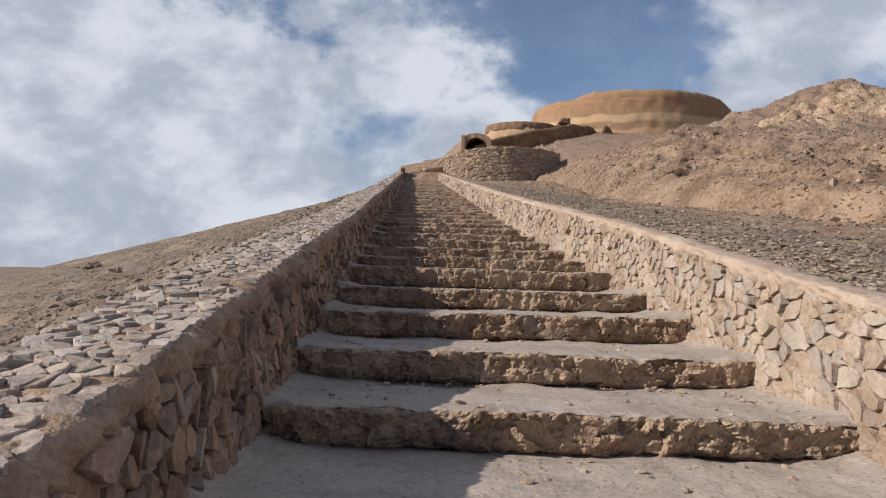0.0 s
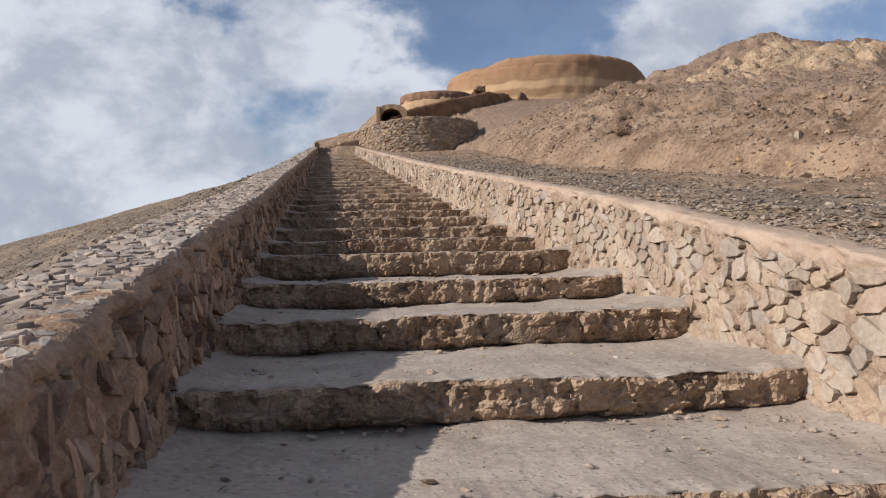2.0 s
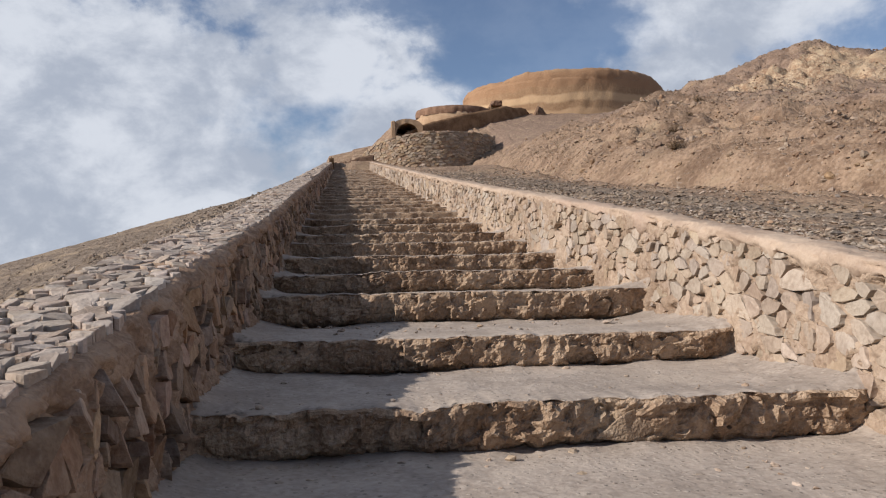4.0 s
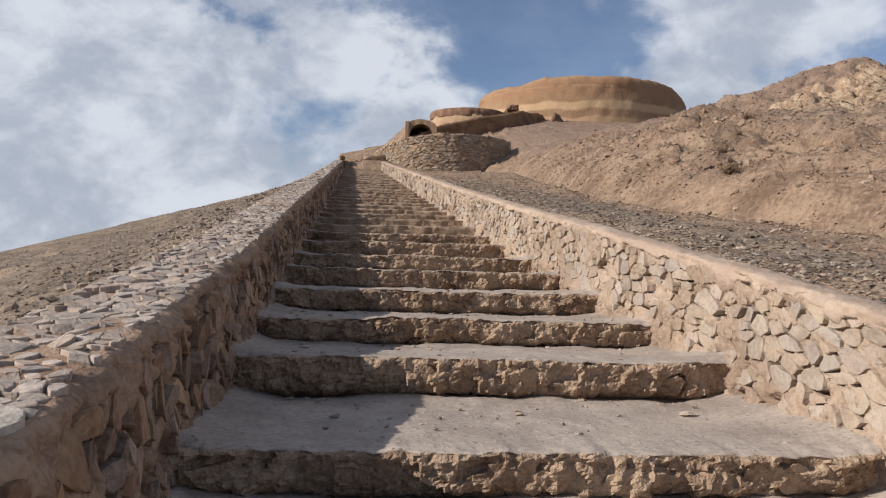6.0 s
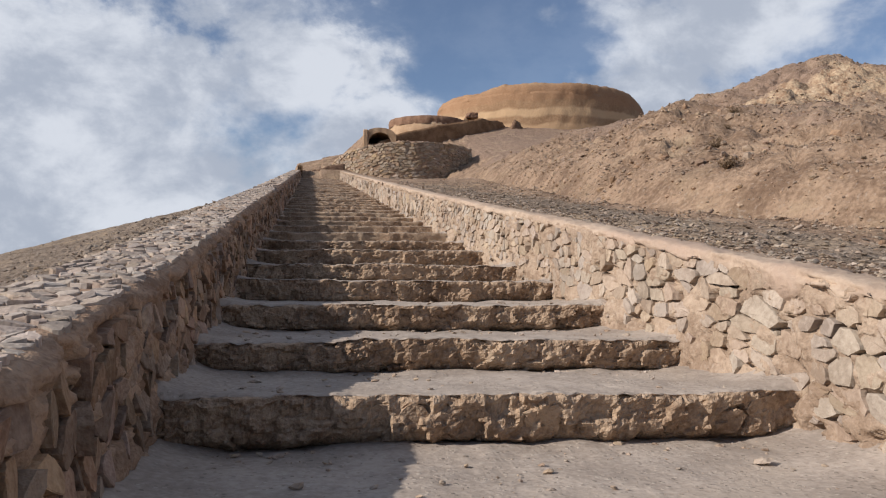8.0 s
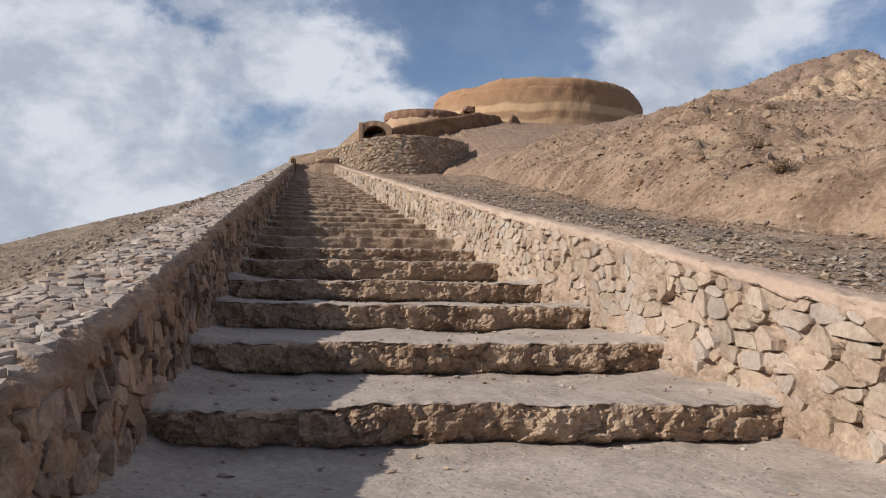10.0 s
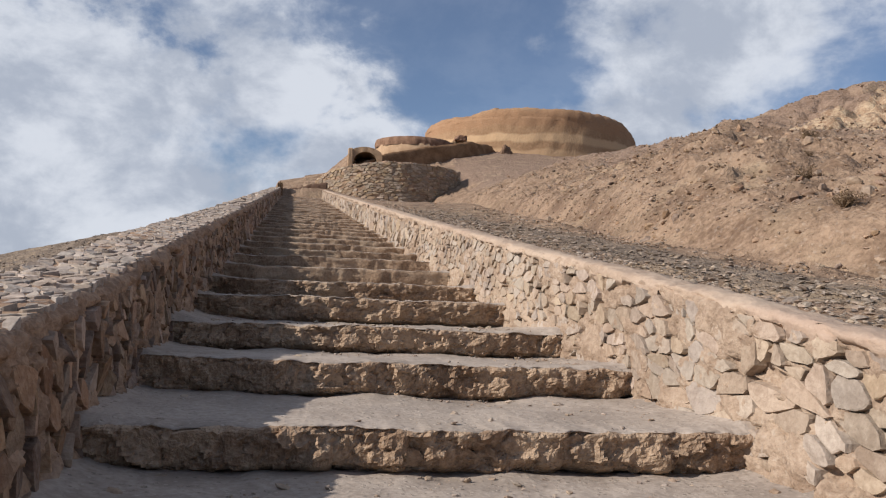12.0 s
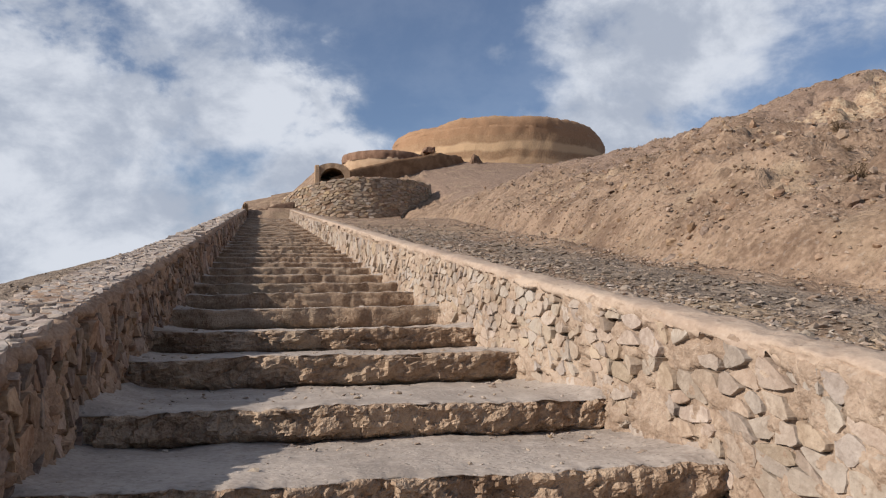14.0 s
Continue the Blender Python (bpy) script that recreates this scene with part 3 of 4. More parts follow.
def cell_polygons(u0, u1, v0, v1, du, dv, rng, jitter=0.42):
    """An irregular bond of polygons over a strip: jittered points in staggered rows, each with the ground nearest to it."""
    rows = max(1, int(round((v1 - v0) / dv)))
    cols = max(1, int(round((u1 - u0) / du)))
    pts = {}
    for j in range(-1, rows + 1):
        for i in range(-2, cols + 2):
            pts[i, j] = (u0 + (i + 0.5 + 0.5 * (j % 2) + rng.uniform(-jitter, jitter)) * du, v0 + (j + 0.5 + rng.uniform(-jitter, jitter)) * (v1 - v0) / rows)
    for key in list(pts):
        if rng.random() < 0.2:
            del pts[key]                    # its neighbours grow into the gap
    for j in range(rows):
        for i in range(-1, cols + 1):
            if (i, j) not in pts:
                continue
            p = pts[i, j]
            poly = [(p[0] - 2 * du, v0), (p[0] + 2 * du, v0), (p[0] + 2 * du, v1), (p[0] - 2 * du, v1)]
            for a in (-2, -1, 0, 1, 2):
                for b in (-2, -1, 0, 1, 2):
                    q = pts.get((i + a, j + b))
                    if q is None or q == p:
                        continue
                    nx, ny = q[0] - p[0], q[1] - p[1]
                    poly = clip(poly, nx, ny, (nx * (p[0] + q[0]) + ny * (p[1] + q[1])) / 2)
                    if len(poly) < 3:
                        break
                if len(poly) < 3:
                    break
            if len(poly) >= 3 and u0 <= p[0] <= u1:
                yield poly


def stone_rings(poly, gap, height, rng, cut=True, lean=(0.0, 0.0), sway=0.13):
    """A stone over a polygon: rings of (u, v, out) from its foot to its rough head, and faces. lean: how its head tips along u and v."""
    if cut:
        soft = []
        for k, p in enumerate(poly):
            q = poly[(k + 1) % len(poly)]
            t = rng.uniform(0.08, 0.34)
            soft += [(p[0] + t * (q[0] - p[0]), p[1] + t * (q[1] - p[1])), (q[0] + t * (p[0] - q[0]), q[1] + t * (p[1] - q[1]))]
        poly = soft
    n = len(poly)
    reach = 0.035 * math.sqrt((max(p[0] for p in poly) - min(p[0] for p in poly)) * (max(p[1] for p in poly) - min(p[1] for p in poly)))
    poly = [(p[0] + rng.uniform(-reach, reach) * 1.6, p[1] + rng.uniform(-reach, reach) * 1.6) for p in poly]
    cu, cv = sum(p[0] for p in poly) / n, sum(p[1] for p in poly) / n
    size = max(1e-3, sum(math.hypot(p[0] - cu, p[1] - cv) for p in poly) / n)
    tu, tv = (rng.gauss(t, sway) for t in lean)
    verts, faces = [], []
    for shrink, out in ((gap, -0.05), (gap + 0.025 * size, 0.86), (gap + 0.11 * size, 1.0)):
        f = max(0.2, 1 - shrink / size)
        for p in poly:
            u, v = cu + (p[0] - cu) * f, cv + (p[1] - cv) * f
            o = -0.07 if out < 0 else height * out * rng.uniform(0.9, 1.1) + tu * (u - cu) + tv * (v - cv) + 0.025 * size * rng.uniform(-1, 1)
            verts.append((u, v, max(o, -0.07)))
    du, dv = rng.uniform(-0.3, 0.3) * size, rng.uniform(-0.3, 0.3) * size
    verts.append((cu + du, cv + dv, height * rng.uniform(0.9, 1.25) + tu * du + tv * dv))
    for r in (0, 1):
        for k in range(n):
            a, b = r * n + k, r * n + (k + 1) % n
            faces.append((a, b, b + n, a + n))
    for k in range(n):
        faces.append((2 * n + k, 2 * n + (k + 1) % n, 3 * n))
    return verts, faces


def lay(wall, polys, place, mat, name, limit, stretch, rng, gap, height, flip, label_rest, lost=0.1, lean=(0.0, 0.0), sway=0.13):
    """Lays stones on a wall: those in the stretch as pieces, the rest as one joined part. place(u, v, out) gives the world point."""
    rest_v, rest_f, made = [], [], 0
    for poly in polys:
        u = sum(p[0] for p in poly) / len(poly)
        if rng.random() < lost:
            continue                        # a stone lost or smeared over
        close = stretch[0] < u < stretch[1]
        verts, faces = stone_rings(poly, gap, height * rng.uniform(0.5, 1.35), rng, cut=u < 26, lean=lean, sway=sway)
        pts = [Vector(place(*v)) for v in verts]
        if flip:
            faces = [f[::-1] for f in faces]
        if close and made < limit:
            mid = sum(pts, Vector()) / len(pts)
            me = mesh_of(name, [tuple(p - mid) for p in pts], faces, mat, flat=True)
            ob = part(name, me, wall)
            ob.location = mid
            made += 1
        else:
            k = len(rest_v)
            rest_v += [tuple(p) for p in pts]
            rest_f += [tuple(c + k for c in f) for f in faces]
    if rest_v:
        part(name + "_courses", mesh_of(name + "_courses", rest_v, rest_f, mat, flat=True), wall, label_rest, kind="stuff")


# ---- scattered stones ----
def scatter(name, label, n, span_x, span_y, size, flatness, mat, seed, weight=None, sink=0.3, simple=False):
    rng = np.random.default_rng(seed)
    x = rng.uniform(*span_x, n)
    y = span_y[0] + (span_y[1] - span_y[0]) * rng.random(n) ** 1.5
    keep = (x < left_face(y) - LEFT_W - 0.02) | (x > right_face(y) + RIGHT_W - 0.15)
    if weight is not None:
        keep &= rng.random(n) < weight(x, y)
    x, y = x[keep], y[keep]
    z, _, _ = terrain(x, y)
    s = size[0] + (size[1] - size[0]) * rng.random(len(x)) ** 3
    s = s * (1 + 0.006 * np.maximum(0, y - 12))
    V, F = stones(np.stack([x, y, z + s * flatness * (0.7 - sink)], -1), s, flatness, rng, simple=simple)
    ob = new(name, big_mesh(name, V, F, mat))
    return tagged(ob, label, "stones", kind="stuff")


def strip(x, y):
    """Where the dark rubble lies: behind the right wall, up to the foot of the hill."""
    toe = toe_of_hill(y)
    return (x < toe + 0.3) * (0.14 + 0.78 * np.exp(-np.maximum(0, x - right_face(y) - 0.5) / 0.75))


scatter("rubble", "dark flat broken stones strewn behind the wall", 26000, (1.2, 8.5), (0.5, 34), (0.012, 0.05), 0.42, RUBBLE, 1, strip)
scatter("chippings", "grey brown flat stone chips along the wall", 42000, (1.3, 4.6), (2.5, 30), (0.010, 0.036), 0.4, RUBBLE, 6, lambda x, y: np.exp(-np.maximum(0, x - right_face(y) - 0.7) / 0.7), simple=True)
scatter("hill_grit", "small brown stones in the hill slope", 50000, (3.5, 13), (6, 36), (0.006, 0.034), 0.7, SCREE, 7, lambda x, y: (x > toe_of_hill(y) - 0.6) * (0.25 + 0.75 * (fbm(x * 0.8, y * 0.8, 81, 3) > 0.0)), simple=True)
scatter("slope_grit", "small grey brown stones on the falling slope", 30000, (-8, -1.5), (1.5, 30), (0.006, 0.028), 0.6, SLOPE_STONE, 9, lambda x, y: np.exp(-np.maximum(0, left_face(y) - LEFT_W - x) / 2.2), simple=True)
scatter("scree", "brown angular stones strewn over the hillside", 22000, (3.0, 20), (5, 48), (0.008, 0.05), 0.6, SCREE, 2, lambda x, y: (strip(x, y) < 0.01) * 0.9 + 0.1)
scatter("clods", "brown earth clods and broken rock out of the hill flank", 9000, (3.6, 13), (6, 34), (0.02, 0.10), 0.75, CLOD, 17, lambda x, y: (x > toe_of_hill(y) + 0.15) * smooth(4.2, 2.6, x - toe_of_hill(y)) * smooth(-0.02, 0.22, fbm(x * 0.8 + 0.3 * y, y * 0.6, 85, 3)), sink=0.75)
scatter("gravel", "brown grey stones on the falling slope", 18000, (-16, -1.5), (0.5, 45), (0.008, 0.036), 0.5, SLOPE_STONE, 3, lambda x, y: np.exp(-np.maximum(0, left_face(y) - LEFT_W - x) / 5))
scatter("cobbles", "grey loose stones at the wall", 2200, (-4.5, -1.4), (0.5, 35), (0.015, 0.075), 0.5, RUBBLE, 4)


def tread_pebbles():
    rng = np.random.default_rng(8)
    pts, size = [], []
    for i in range(len(LIPS) - 1):
        if not -0.5 < LIPS[i] < 24:
            continue
        for k in range(680):
            y = LIPS[i] + 0.1 + (LIPS[i + 1] - LIPS[i] - 0.14) * (1 - rng.random() ** 2)
            a, b = left_face(y), right_face(y)
            x = a + (b - a) * rng.random() if rng.random() < 0.6 else (a + 0.4 * rng.random() ** 2 if rng.random() < 0.5 else b - 0.4 * rng.random() ** 2)
            s = 0.004 + 0.020 * rng.random() ** 6
            if k % 9 == 0:                 # flat chips, most under the next step and along the shaded wall
                s = 0.010 + 0.028 * rng.random() ** 2
                if k % 18 == 0:
                    x = a + 0.02 + 0.5 * rng.random() ** 1.6
            pts.append((x, y, float(rise(np.array(LIPS[i]))) - 0.002 - DIP * (y - LIPS[i]) / (LIPS[i + 1] - LIPS[i]) + 0.3 * s))
            size.append(s)
    V, F = stones(np.array(pts), np.array(size), 0.45, rng)
    return tagged(new("pebbles", big_mesh("pebbles", V, F, STONE)), "small loose pebbles on the steps", "stones", kind="stuff")


tread_pebbles()


def boulder(x, y, size, label, mat, seed, flatness=0.6):
    """One larger stone with a broken, uneven surface."""
    rng = random.Random(seed)
    bm = bmesh.new()
    bmesh.ops.create_icosphere(bm, subdivisions=3, radius=1.0)
    for v in bm.verts:
        n = noise.noise(v.co * 1.3 + Vector((seed, 0, 0))) * 0.5 + noise.noise(v.co * 4 + Vector((0, seed, 0))) * 0.14
        v.co *= 1 + n
        v.co = Vector((v.co.x * size, v.co.y * size * rng.uniform(0.6, 0.9), v.co.z * size * flatness))
    me = bpy.data.meshes.new("boulder")
    bm.to_mesh(me)
    bm.free()
    me.materials.append(mat)
    ob = new("boulder", me)
    ob.location = (x, y, ground_at(x, y) + 0.3 * size * flatness)
    return tagged(ob, label, "rock", group="loose rocks on the slope")


# ---- the buildings at the head of the stairs ----
def turned(name, parent, mat, centre, profile, a0, a1, cols, seed, rough=0.1, rim=None, label="", droop=None):
    """A wall turned round an upright axis: profile is (radius, z) from the outer foot over the top to the inner foot."""
    a = np.linspace(radians(a0), radians(a1), cols)
    rows = []
    for r, z in profile:
        n = fbm(a * 9 * r / 10, np.full(cols, z * 0.7), seed, 4, 0.6) * rough
        lift = rim(a) if rim is not None and z > profile[0][1] + 0.6 * (max(p[1] for p in profile) - profile[0][1]) else 0.0
        if droop is not None:
            lift = lift + droop(a) * float(smooth(17.0, 24.0, np.array(z)))
        rows.append(np.stack([centre[0] + (r + n) * np.cos(a), centre[1] + (r + n) * np.sin(a), z + lift + 0.25 * rough * fbm(a * 20, np.full(cols, z), seed + 5, 3)], -1))
    V, F = sheet(np.stack(rows), flip=True)
    return part(name, big_mesh(name, V, F, mat, flat=False), parent, label)


tower = thing("tower", "broad round banded rammed earth tower on the hilltop", "tower")
TC, TR = (26.15, 109.0), 13.9
wall_rows = [(TR + 0.45, 15.5)] + [(TR + 0.45 - 0.054 * (z - 16.9), z) for z in np.linspace(16.9, 23.6, 24)] + [(TR - 1.2, 24.2), (TR - 1.2, 15.5)]
broken = lambda a: -0.6 * np.exp(-((np.mod(a, 6.2832) - radians(222)) / 0.16) ** 2) + 0.2 * fbm(a * 14, a * 0, 305, 4) - 0.45 * smooth(radians(228), radians(200), np.mod(a, 6.2832))
sunken = lambda a: -1.7 * smooth(radians(292), radians(352), a)
turned("wall", tower, TOWER, TC, wall_rows, 60, 420, 320, 301, 0.11, droop=sunken)
turned("parapet", tower, TOWER, TC, [(TR + 0.08, 23.3), (TR + 0.1, 23.8), (TR + 0.02, 24.4), (TR - 0.25, 24.75), (TR - 0.7, 24.85), (TR - 1.1, 24.6), (TR - 1.25, 23.3)], 60, 420, 320, 303, 0.18, broken, "worn upper rim of packed earth", sunken)

terrace = thing("terrace_wall", "round earth terrace wall capped with rubble stones", "wall")
turned("wall", terrace, ADOBE, (9.35, 96.5), [(4.65, 15.3), (4.65, 16.6), (4.6, 17.8), (4.55, 18.85), (4.1, 18.9), (3.9, 15.3)], 150, 390, 120, 311, 0.12)
turned("capping", terrace, FARWALL, (9.35, 96.5), [(4.6, 18.7), (4.63, 19.2), (4.55, 19.6), (4.2, 19.65), (4.0, 18.8)], 150, 390, 240, 313, 0.16, label="rough rubble stone capping")


def curve_wall(name, parent, mat, line, thick, seed, rough=0.08, n=120, label=""):
    """An upright wall along points (x, y, foot, top), with a rough crest."""
    s = np.linspace(0, len(line) - 1, n)
    k = np.arange(len(line))
    x, y, lo, hi = (np.interp(s, k, [p[c] for p in line]) for c in range(4))
    ker = np.ones(9) / 9
    x, y = (np.concatenate([v[:4], np.convolve(v, ker, "valid"), v[-4:]]) for v in (x, y))
    tx, ty = np.gradient(x), np.gradient(y)
    ln = np.hypot(tx, ty) + 1e-9
    nx, ny = ty / ln, -tx / ln
    rows = []
    crest = 0.16 * fbm(s * 3, s * 0, seed + 1, 4, 0.6)
    shape = [(0, f) for f in np.linspace(0, 0.93, 12)] + [(0.12, 1.0), (0.5, 1.0), (0.88, 1.0), (1, 0.93), (1, 0)]
    for d, f in shape:
        z = lo + (hi - lo) * f + crest * f
        p = rough * fbm(s * 6, z * 2.5, seed, 4, 0.6) - d * thick
        rows.append(np.stack([x + nx * p, y + ny * p, z], -1))
    P = np.stack(rows)
    V, F = sheet(P)
    caps = [list(range(0, len(shape) * n, n)), list(range(n - 1, len(shape) * n, n))[::-1]]
    me = mesh_of(name, V, F.tolist() + caps, mat)
    return part(name, me, parent, label), (x, y, lo, hi, nx, ny)


ramp = thing("ramp_wall", "rubble stone ramp wall with broken end, colour darkened for its shade", "wall")
curve_wall("wall", ramp, FARWALL, [(2.56, 87.88, 11.95, 15.37), (5.3, 88.96, 13.06, 16.9), (10.0, 90.8, 14.58, 18.3), (15.4, 93.0, 15.69, 19.7), (18.3, 95.4, 15.95, 19.7), (20.0, 98.5, 16.0, 19.0)], 0.8, 321, 0.12)
curve_wall("stump", ramp, FARWALL, [(19.0, 94.3, 15.6, 19.0), (19.5, 94.3, 15.6, 19.9), (20.1, 94.4, 15.6, 19.7), (20.7, 94.7, 15.6, 18.9)], 0.9, 323, 0.12, 40, "broken upright stump of masonry")

retaining = thing("retaining_wall", "curved dry stone retaining wall at the stair head", "wall")
arc = []
for k in range(13):
    a = radians(200 + k * 11.0)
    arc.append((5.2 + 7.0 * math.cos(a), 80.0 + 7.0 * math.sin(a), 8.2 + 0.17 * k, 12.1 + 1.35 * math.sin(min(1.0, k / 7) * 1.57)))
_, track = curve_wall("core", retaining, MORTAR, arc, 0.7, 331, 0.05, 160)

head = thing("end_wall", "low stone wall closing the stair head", "wall")
curve_wall("wall", head, FARWALL, [(-4.9, 73.9, 9.0, 10.5), (-3.4, 73.7, 9.2, 10.75), (-2.0, 73.5, 9.2, 11.0), (-0.4, 73.3, 9.2, 11.35)], 0.5, 341, 0.06, 60)
curve_wall("post", head, FARWALL, [(-4.35, 72.7, 9.2, 11.05), (-4.15, 72.7, 9.2, 11.15), (-3.95, 72.7, 9.2, 10.95)], 0.4, 343, 0.05, 30, "stubby end post of rubble")

# the vaulted porch
porch = thing("vaulted_porch", "small earth-rendered vaulted porch with an open arch", "building")


def porch_front():
    """Front of the porch with an arched opening cut through it, with its reveal."""
    y0, thick, deep = 88.0, 0.45, 4.2
    cx, half, spring, foot = 3.35, 1.2, 15.75, 13.2
    top = lambda u: 16.35 + 0.95 * math.sqrt(max(0.0, 1 - (u / 1.75) ** 2))
    inner, outer = [(-half, foot)], [(-1.72, foot)]
    for k in range(21):
        a = math.pi - math.pi * k / 20
        inner.append((half * math.cos(a), spring + 1.05 * math.sin(a)))
        outer.append((1.72 * math.cos(a), top(1.72 * math.cos(a))))
    inner.append((half, foot)), outer.append((1.72, foot))
    n = len(inner)
    verts, faces = [], []
    for y, ring in ((y0, outer), (y0, inner), (y0 + deep, inner), (y0 + deep, outer)):
        verts += [(cx + u, y + 0.02 * math.sin(7 * u), z) for u, z in ring]
    for k in range(n - 1):
        for r in range(4):
            a, b = r * n, ((r + 1) % 4) * n
            faces.append((a + k, a + k + 1, b + k + 1, b + k))
    part("vault", mesh_of("vault", verts, [f[::-1] for f in faces], ADOBE, flat=True), porch)
    back = [(cx - 1.7, y0 + deep, foot), (cx + 1.7, y0 + deep, foot), (cx + 1.7, y0 + deep, 17.2), (cx - 1.7, y0 + deep, 17.2)]
    back += [(x, y + 0.4, z) for x, y, z in back]
    part("back_wall", mesh_of("back_wall", back, [(0, 1, 2, 3), (7, 6, 5, 4), (0, 4, 5, 1), (1, 5, 6, 2), (2, 6, 7, 3), (3, 7, 4, 0)], ADOBE, flat=True), porch)


porch_front()


def block(name, parent, mat, x0, x1, y0, y1, z0, z1, seed, label="", rough=0.04, lean=0.0):
    """A worn upright block with uneven, rounded edges."""
    bm = bmesh.new()
    bmesh.ops.create_cube(bm, size=1.0)
    bmesh.ops.subdivide_edges(bm, edges=bm.edges[:], cuts=5, use_grid_fill=True)
    for v in bm.verts:
        c = v.co * 2
        r = max(abs(c.x), abs(c.y), abs(c.z))
        c = c * (1 - 0.05 * max(0, (abs(c.x) > 0.9) + (abs(c.y) > 0.9) + (abs(c.z) > 0.9) - 1)) if r else c
        p = Vector(((x0 + x1) / 2 + c.x * (x1 - x0) / 2, (y0 + y1) / 2 + c.y * (y1 - y0) / 2, (z0 + z1) / 2 + c.z * (z1 - z0) / 2))
        p += noise.noise_vector(p * 2.0 + Vector((seed, 0, 0))) * rough
        p.x += lean * (p.z - z0)
        v.co = p
    me = bpy.data.meshes.new(name)
    bm.to_mesh(me)
    bm.free()
    me.materials.append(mat)
    return part(name, me, parent, label)


block("pier", porch, ADOBE, 1.55, 2.05, 87.4, 88.3, 13.0, 17.0, 3, "tall square front pier")
block("wing", porch, ADOBE, 0.4, 1.7, 88.6, 91.5, 12.6, 15.0, 5, "low earth wing behind the pier")


def doorway():
    """The dark doorway at the foot of the tower, with its battered surround."""
    door = thing("tower_doorway", "ruined earth doorway beside the tower wall", "doorway")
    x, y, z = 14.0, 99.2, 17.4
    block("jamb", door, TOWER, x + 0.1, x + 0.6, y, y + 1.4, z, z + 3.5, 7, "", 0.12)
    block("jamb", door, TOWER, x + 1.5, x + 1.9, y, y + 1.4, z, z + 3.2, 8, "", 0.12)
    block("lintel", door, FARWALL, x + 0.4, x + 1.9, y, y + 1.4, z + 3.5, z + 4.2, 9, "broken stub of the arch", 0.2, 0.25)
    block("back", door, TOWER, x + 0.1, x + 1.9, y + 1.4, y + 1.9, z, z + 3.4, 10)


doorway()

# ---- single rocks and shrubs ----
boulder(-8.36, 18.26, 0.22, "dark flat rock alone on the falling slope", RUBBLE, 3, 0.45)
boulder(-2.05, 9.2, 0.06, "pale broken stone on gravel beside the wall", STONE, 5)
boulder(-5.4, 12.6, 0.14, "brown rock half sunk in gravel", SCREE, 7)


def shrub(x, y, size, seed):
    """A dry thorn bush: many thin bent twigs from one root, with small leaf clumps."""
    rng = random.Random(seed)
    base = Vector((x, y, ground_at(x, y) - 0.03))
    verts, faces, lv, lf = [], [], [], []
    for k in range(46):
        way = Vector((rng.uniform(-1, 1), rng.uniform(-1, 1), rng.uniform(0.15, 1.1))).normalized()
        p, r = base.copy(), 0.010 * size / 0.3
        side = way.orthogonal().normalized()
        up = way.cross(side)
        ring = None
        for s in range(4):
            k0 = len(verts)
            for c in range(3):
                a = 2.094 * c
                verts.append(tuple(p + (side * math.cos(a) + up * math.sin(a)) * r * (1 - 0.28 * s)))
            if ring is not None:
                faces += [(ring + c, ring + (c + 1) % 3, k0 + (c + 1) % 3, k0 + c) for c in range(3)]
            ring = k0
            if s:
                for _ in range(5):
                    c = p + Vector((rng.gauss(0, 1), rng.gauss(0, 1), rng.gauss(0, 1))) * 0.06 * size
                    d, e = Vector((rng.gauss(0, 1), rng.gauss(0, 1), rng.gauss(0, 1))).normalized() * 0.05 * size, Vector((rng.gauss(0, 1), rng.gauss(0, 1), rng.gauss(0, 1))).normalized() * 0.03 * size
                    k1 = len(lv)
                    lv += [tuple(c - d), tuple(c + e), tuple(c + d), tuple(c - e)]
                    lf.append((k1, k1 + 1, k1 + 2, k1 + 3))
            p = p + way * size * rng.uniform(0.16, 0.34)
            way = (way + Vector((rng.uniform(-0.4, 0.4), rng.uniform(-0.4, 0.4), rng.uniform(-0.2, 0.3)))).normalized()
    bush = thing("shrub", "low dry brown thorn shrub on the hillside", "shrub", group="dry shrubs on the hill")
    part("twigs", mesh_of("twigs", verts, faces, BUSH, flat=True), bush)
    part("leaves", mesh_of("leaves", lv, lf, BUSH, flat=True), bush)


for k, (x, y, s) in enumerate(((5.83, 18.5, 0.24), (5.12, 16.8, 0.26), (5.6, 19.3, 0.14), (7.2, 20.5, 0.2), (6.6, 19.6, 0.12))):
    shrub(x, y, s, 60 + k)

# ---- pieces of the walls, last ----
rng = random.Random(12)
lay(wall_right, bedded(-8, 26, -0.16, RIGHT_H - 0.045, 0.21, 0.095, rng, 0.5, 2.0), lambda u, v, o: (right_face(u) - o * 1.0 + 0.0 + 0.05 * max(0, RIGHT_H - v) / 0.9 * -1, u, rise(u) + v),
    STONE, "stone", 300, (6.0, 19.0), rng, 0.010, 0.013, False, "rubble courses of the wall", 0.10, (-0.05, -0.06), 0.09)
lay(wall_right, cell_polygons(26, TOP_Y - 0.4, -0.16, RIGHT_H - 0.13, 0.3, 0.2, rng), lambda u, v, o: (right_face(u) - o - 0.05 * max(0, RIGHT_H - v) / 0.9, u, rise(u) + v),
    STONE, "stone", 0, (0, 0), rng, 0.012, 0.03, False, "far rubble courses of the wall")
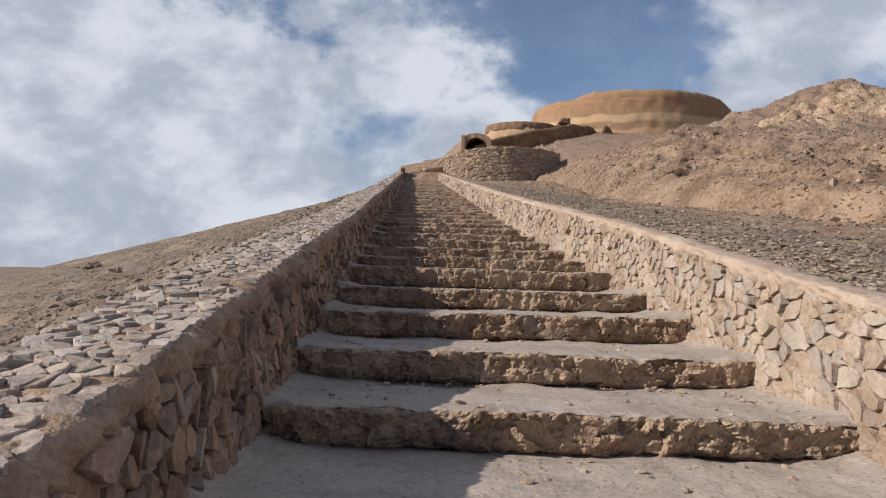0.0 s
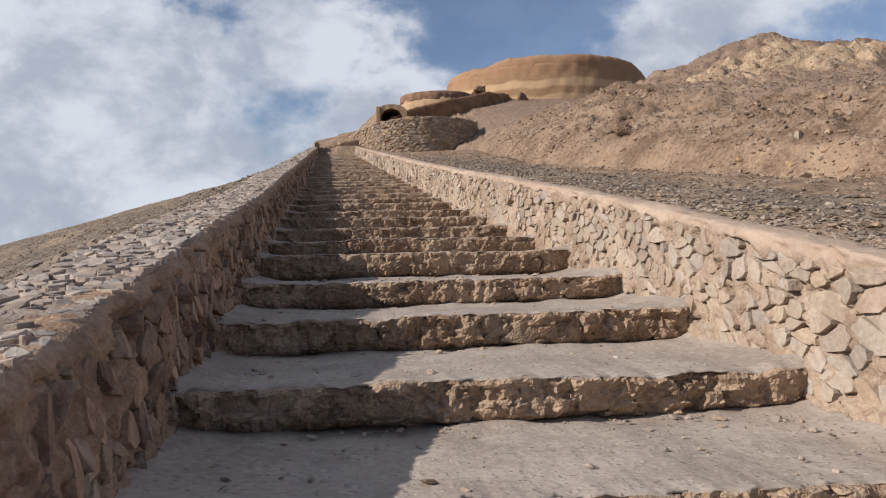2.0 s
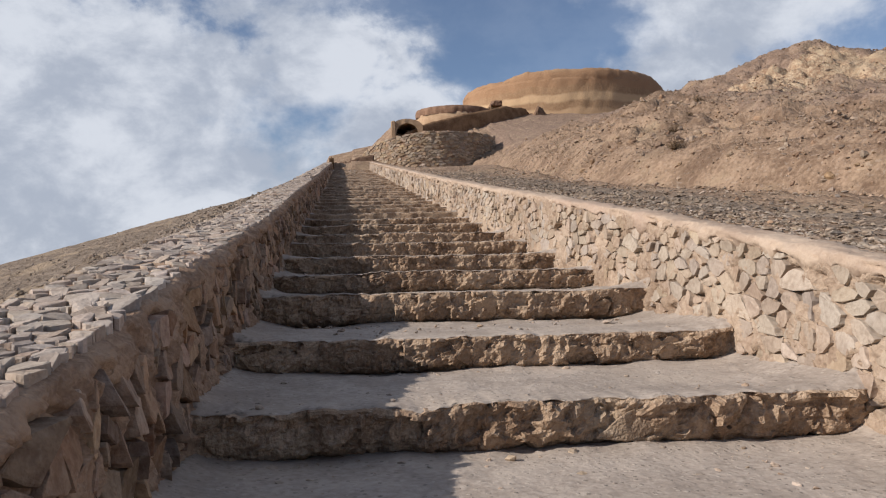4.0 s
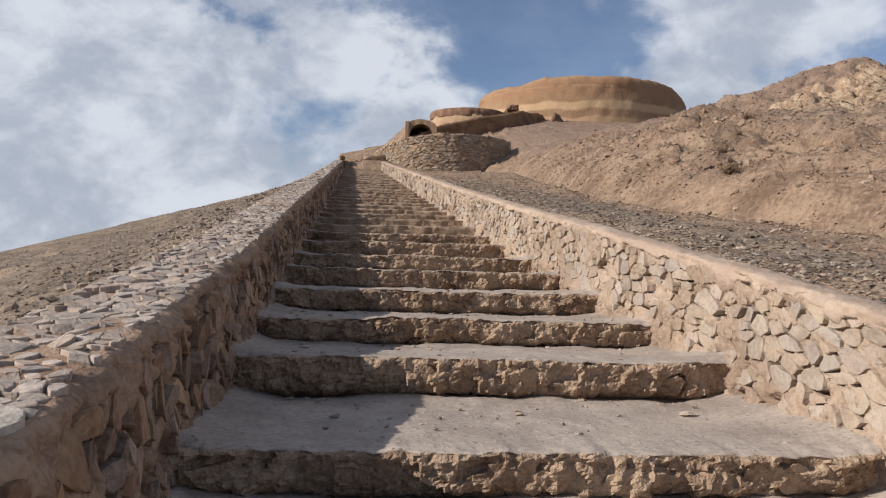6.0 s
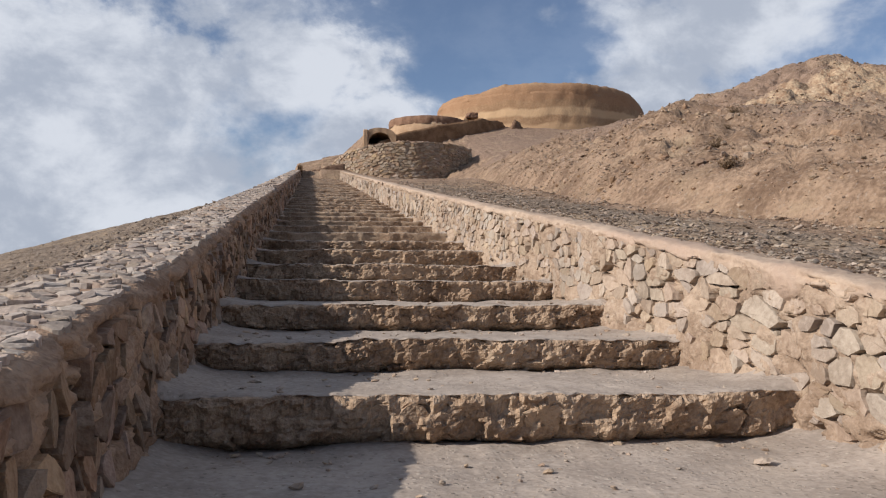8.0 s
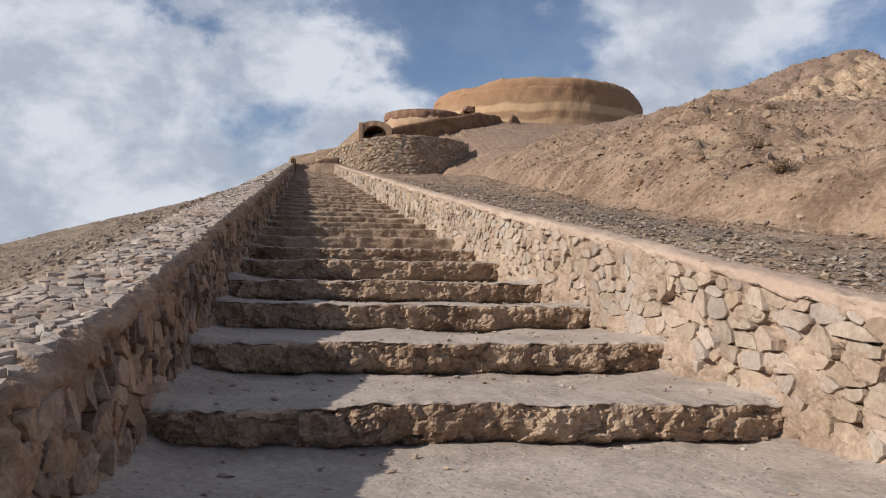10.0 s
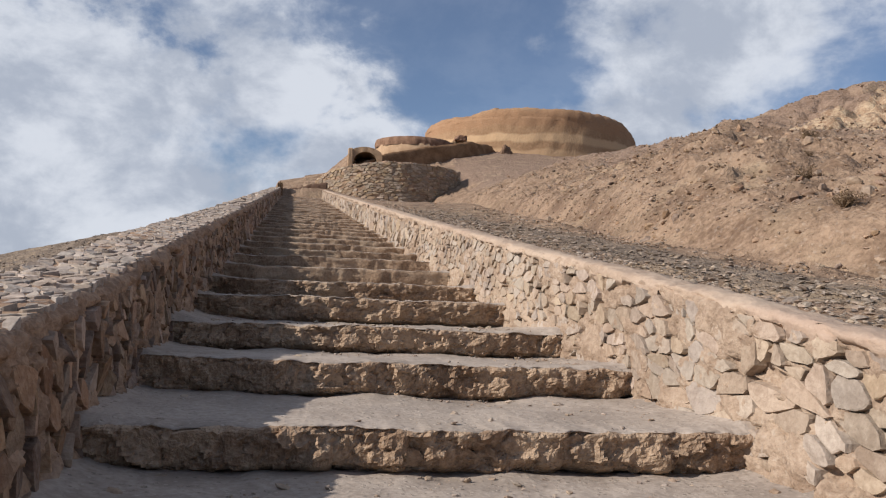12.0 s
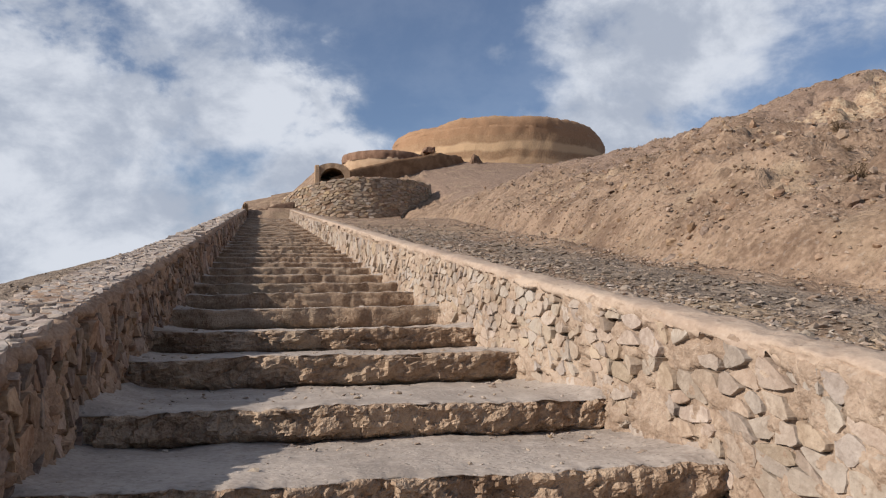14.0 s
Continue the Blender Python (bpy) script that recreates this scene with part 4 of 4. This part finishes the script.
lay(wall_left, cell_polygons(-8, 26, -0.16, LEFT_H - 0.085, 0.15, 0.115, rng, 0.55), lambda u, v, o: (left_face(u) + o + 0.05 * max(0, LEFT_H - v) / 0.9, u, left_base(u) + v),
    BROWN, "stone", 300, (3.5, 17.5), rng, 0.008, 0.021, True, "rubble courses of the wall", 0.12, (-0.08, -0.06), 0.17)
lay(wall_left, cell_polygons(26, TOP_Y, -0.16, LEFT_H - 0.07, 0.28, 0.2, rng), lambda u, v, o: (left_face(u) + o + 0.05 * max(0, LEFT_H - v) / 0.9, u, left_base(u) + v),
    BROWN, "stone", 0, (0, 0), rng, 0.012, 0.04, True, "far rubble courses of the wall")
lay(wall_left, cell_polygons(-3, 26, 0.04, LEFT_W + 0.06, 0.064, 0.095, rng, 0.48), lambda u, v, o: (left_face(u) - v, u, left_base(u) + LEFT_H + o),
    FLAG, "cap_stone", 300, (3.0, 8.0), rng, 0.005, 0.015, True, "flat cap stones of the wall")
lay(wall_left, cell_polygons(26, TOP_Y, 0.04, LEFT_W + 0.04, 0.22, 0.14, rng, 0.45), lambda u, v, o: (left_face(u) - v, u, left_base(u) + LEFT_H + o),
    FLAG, "cap_stone", 0, (0, 0), rng, 0.006, 0.03, True, "far flat cap stones of the wall")


def coping():
    """The smoothed mud rim along the right wall's edge."""
    ys = steps_of([(-8.4, 0.3), (1, 0.03), (20, 0.04), (32, 0.25), (TOP_Y - 0.3, 0.6)])
    section = [(0.03, -0.09), (-0.010, -0.072), (-0.016, -0.055), (-0.014, -0.038), (-0.010, -0.02), (-0.004, 0.0), (0.02, 0.012), (0.06, 0.017), (0.1, 0.02), (0.15, 0.02), (0.2, 0.018), (0.25, 0.012), (0.29, -0.03)]
    rows = []
    for k, (d, hh) in enumerate(section):
        n1 = fbm(ys * 2.2, np.full(len(ys), k * 0.35), 401, 4, 0.6)
        edge = 0.11 * fbm(ys * 3.5, ys * 0, 403, 4, 0.7) if k < 2 else 0.0
        n1 = 0.6 * n1 + 0.7 * fbm(ys * 8, np.full(len(ys), k * 0.6), 407, 4, 0.65)
        rows.append(np.stack([right_face(ys) + d + 0.06 * n1, ys, rise(ys) + RIGHT_H + hh + edge + 0.02 * fbm(ys * 1.3, ys * 0 + k * 0.2, 405, 3) + 0.018 * fbm(ys * 9, ys * 0 + k * 0.9, 409, 3, 0.6)], -1))
    V, F = sheet(np.stack(rows))
    part("coping", big_mesh("coping", V, F, PLASTER, flat=False), wall_right, "pale pinkish mud plaster rim")


coping()

x, y, lo, hi, nx, ny = track
arc_len = np.concatenate([[0], np.cumsum(np.hypot(np.diff(x), np.diff(y)))])


def on_arc(u, v, o):
    f = float(np.interp(u, arc_len, np.arange(len(x))))
    at = lambda row: float(np.interp(f, np.arange(len(x)), row))
    z = at(lo) + (at(hi) - at(lo)) * min(v, 3.4) / 3.4
    return at(x) + at(nx) * (o + 0.03), at(y) + at(ny) * (o + 0.03), z


lay(retaining, bedded(0.05, float(arc_len[-1]) - 0.05, 0.0, 3.4, 0.42, 0.14, rng, 0.35, 2.6), on_arc, DRYSTONE, "stone", 0, (0, 0), rng, 0.012, 0.06, False, "dry stone courses")


# ---- stones in the faces of the nearer steps ----
def face_stones(i):
    y0, below = LIPS[i], float(rise(np.array(LIPS[i - 1]))) - DIP
    h = float(rise(np.array(y0))) - below

    def place(u, v, o):
        s = v / h
        return u, y0 + float(step_wave(i, np.array([u]))[0]) + 0.06 * (1 - s) ** 1.5 + 0.014 - o - 0.05 * float(fbm(np.array([u * 2.6 + 4.3 * i]), np.array([(below + v) * 2.0]), 119, 3)[0]), below + v

    lay(step_parts[i], cell_polygons(left_face(y0) + 0.03, right_face(y0) - 0.03, 0.035, h - 0.025, 0.25, 0.125, rng, 0.5), place, RISER, "stone", 60, (-9, 9), rng, 0.004, 0.014, False, "", 0.5, (0.0, 0.06), 0.12)


for i in range(len(LIPS) - 1):
    if 2.0 < LIPS[i] < 20:
        face_stones(i)
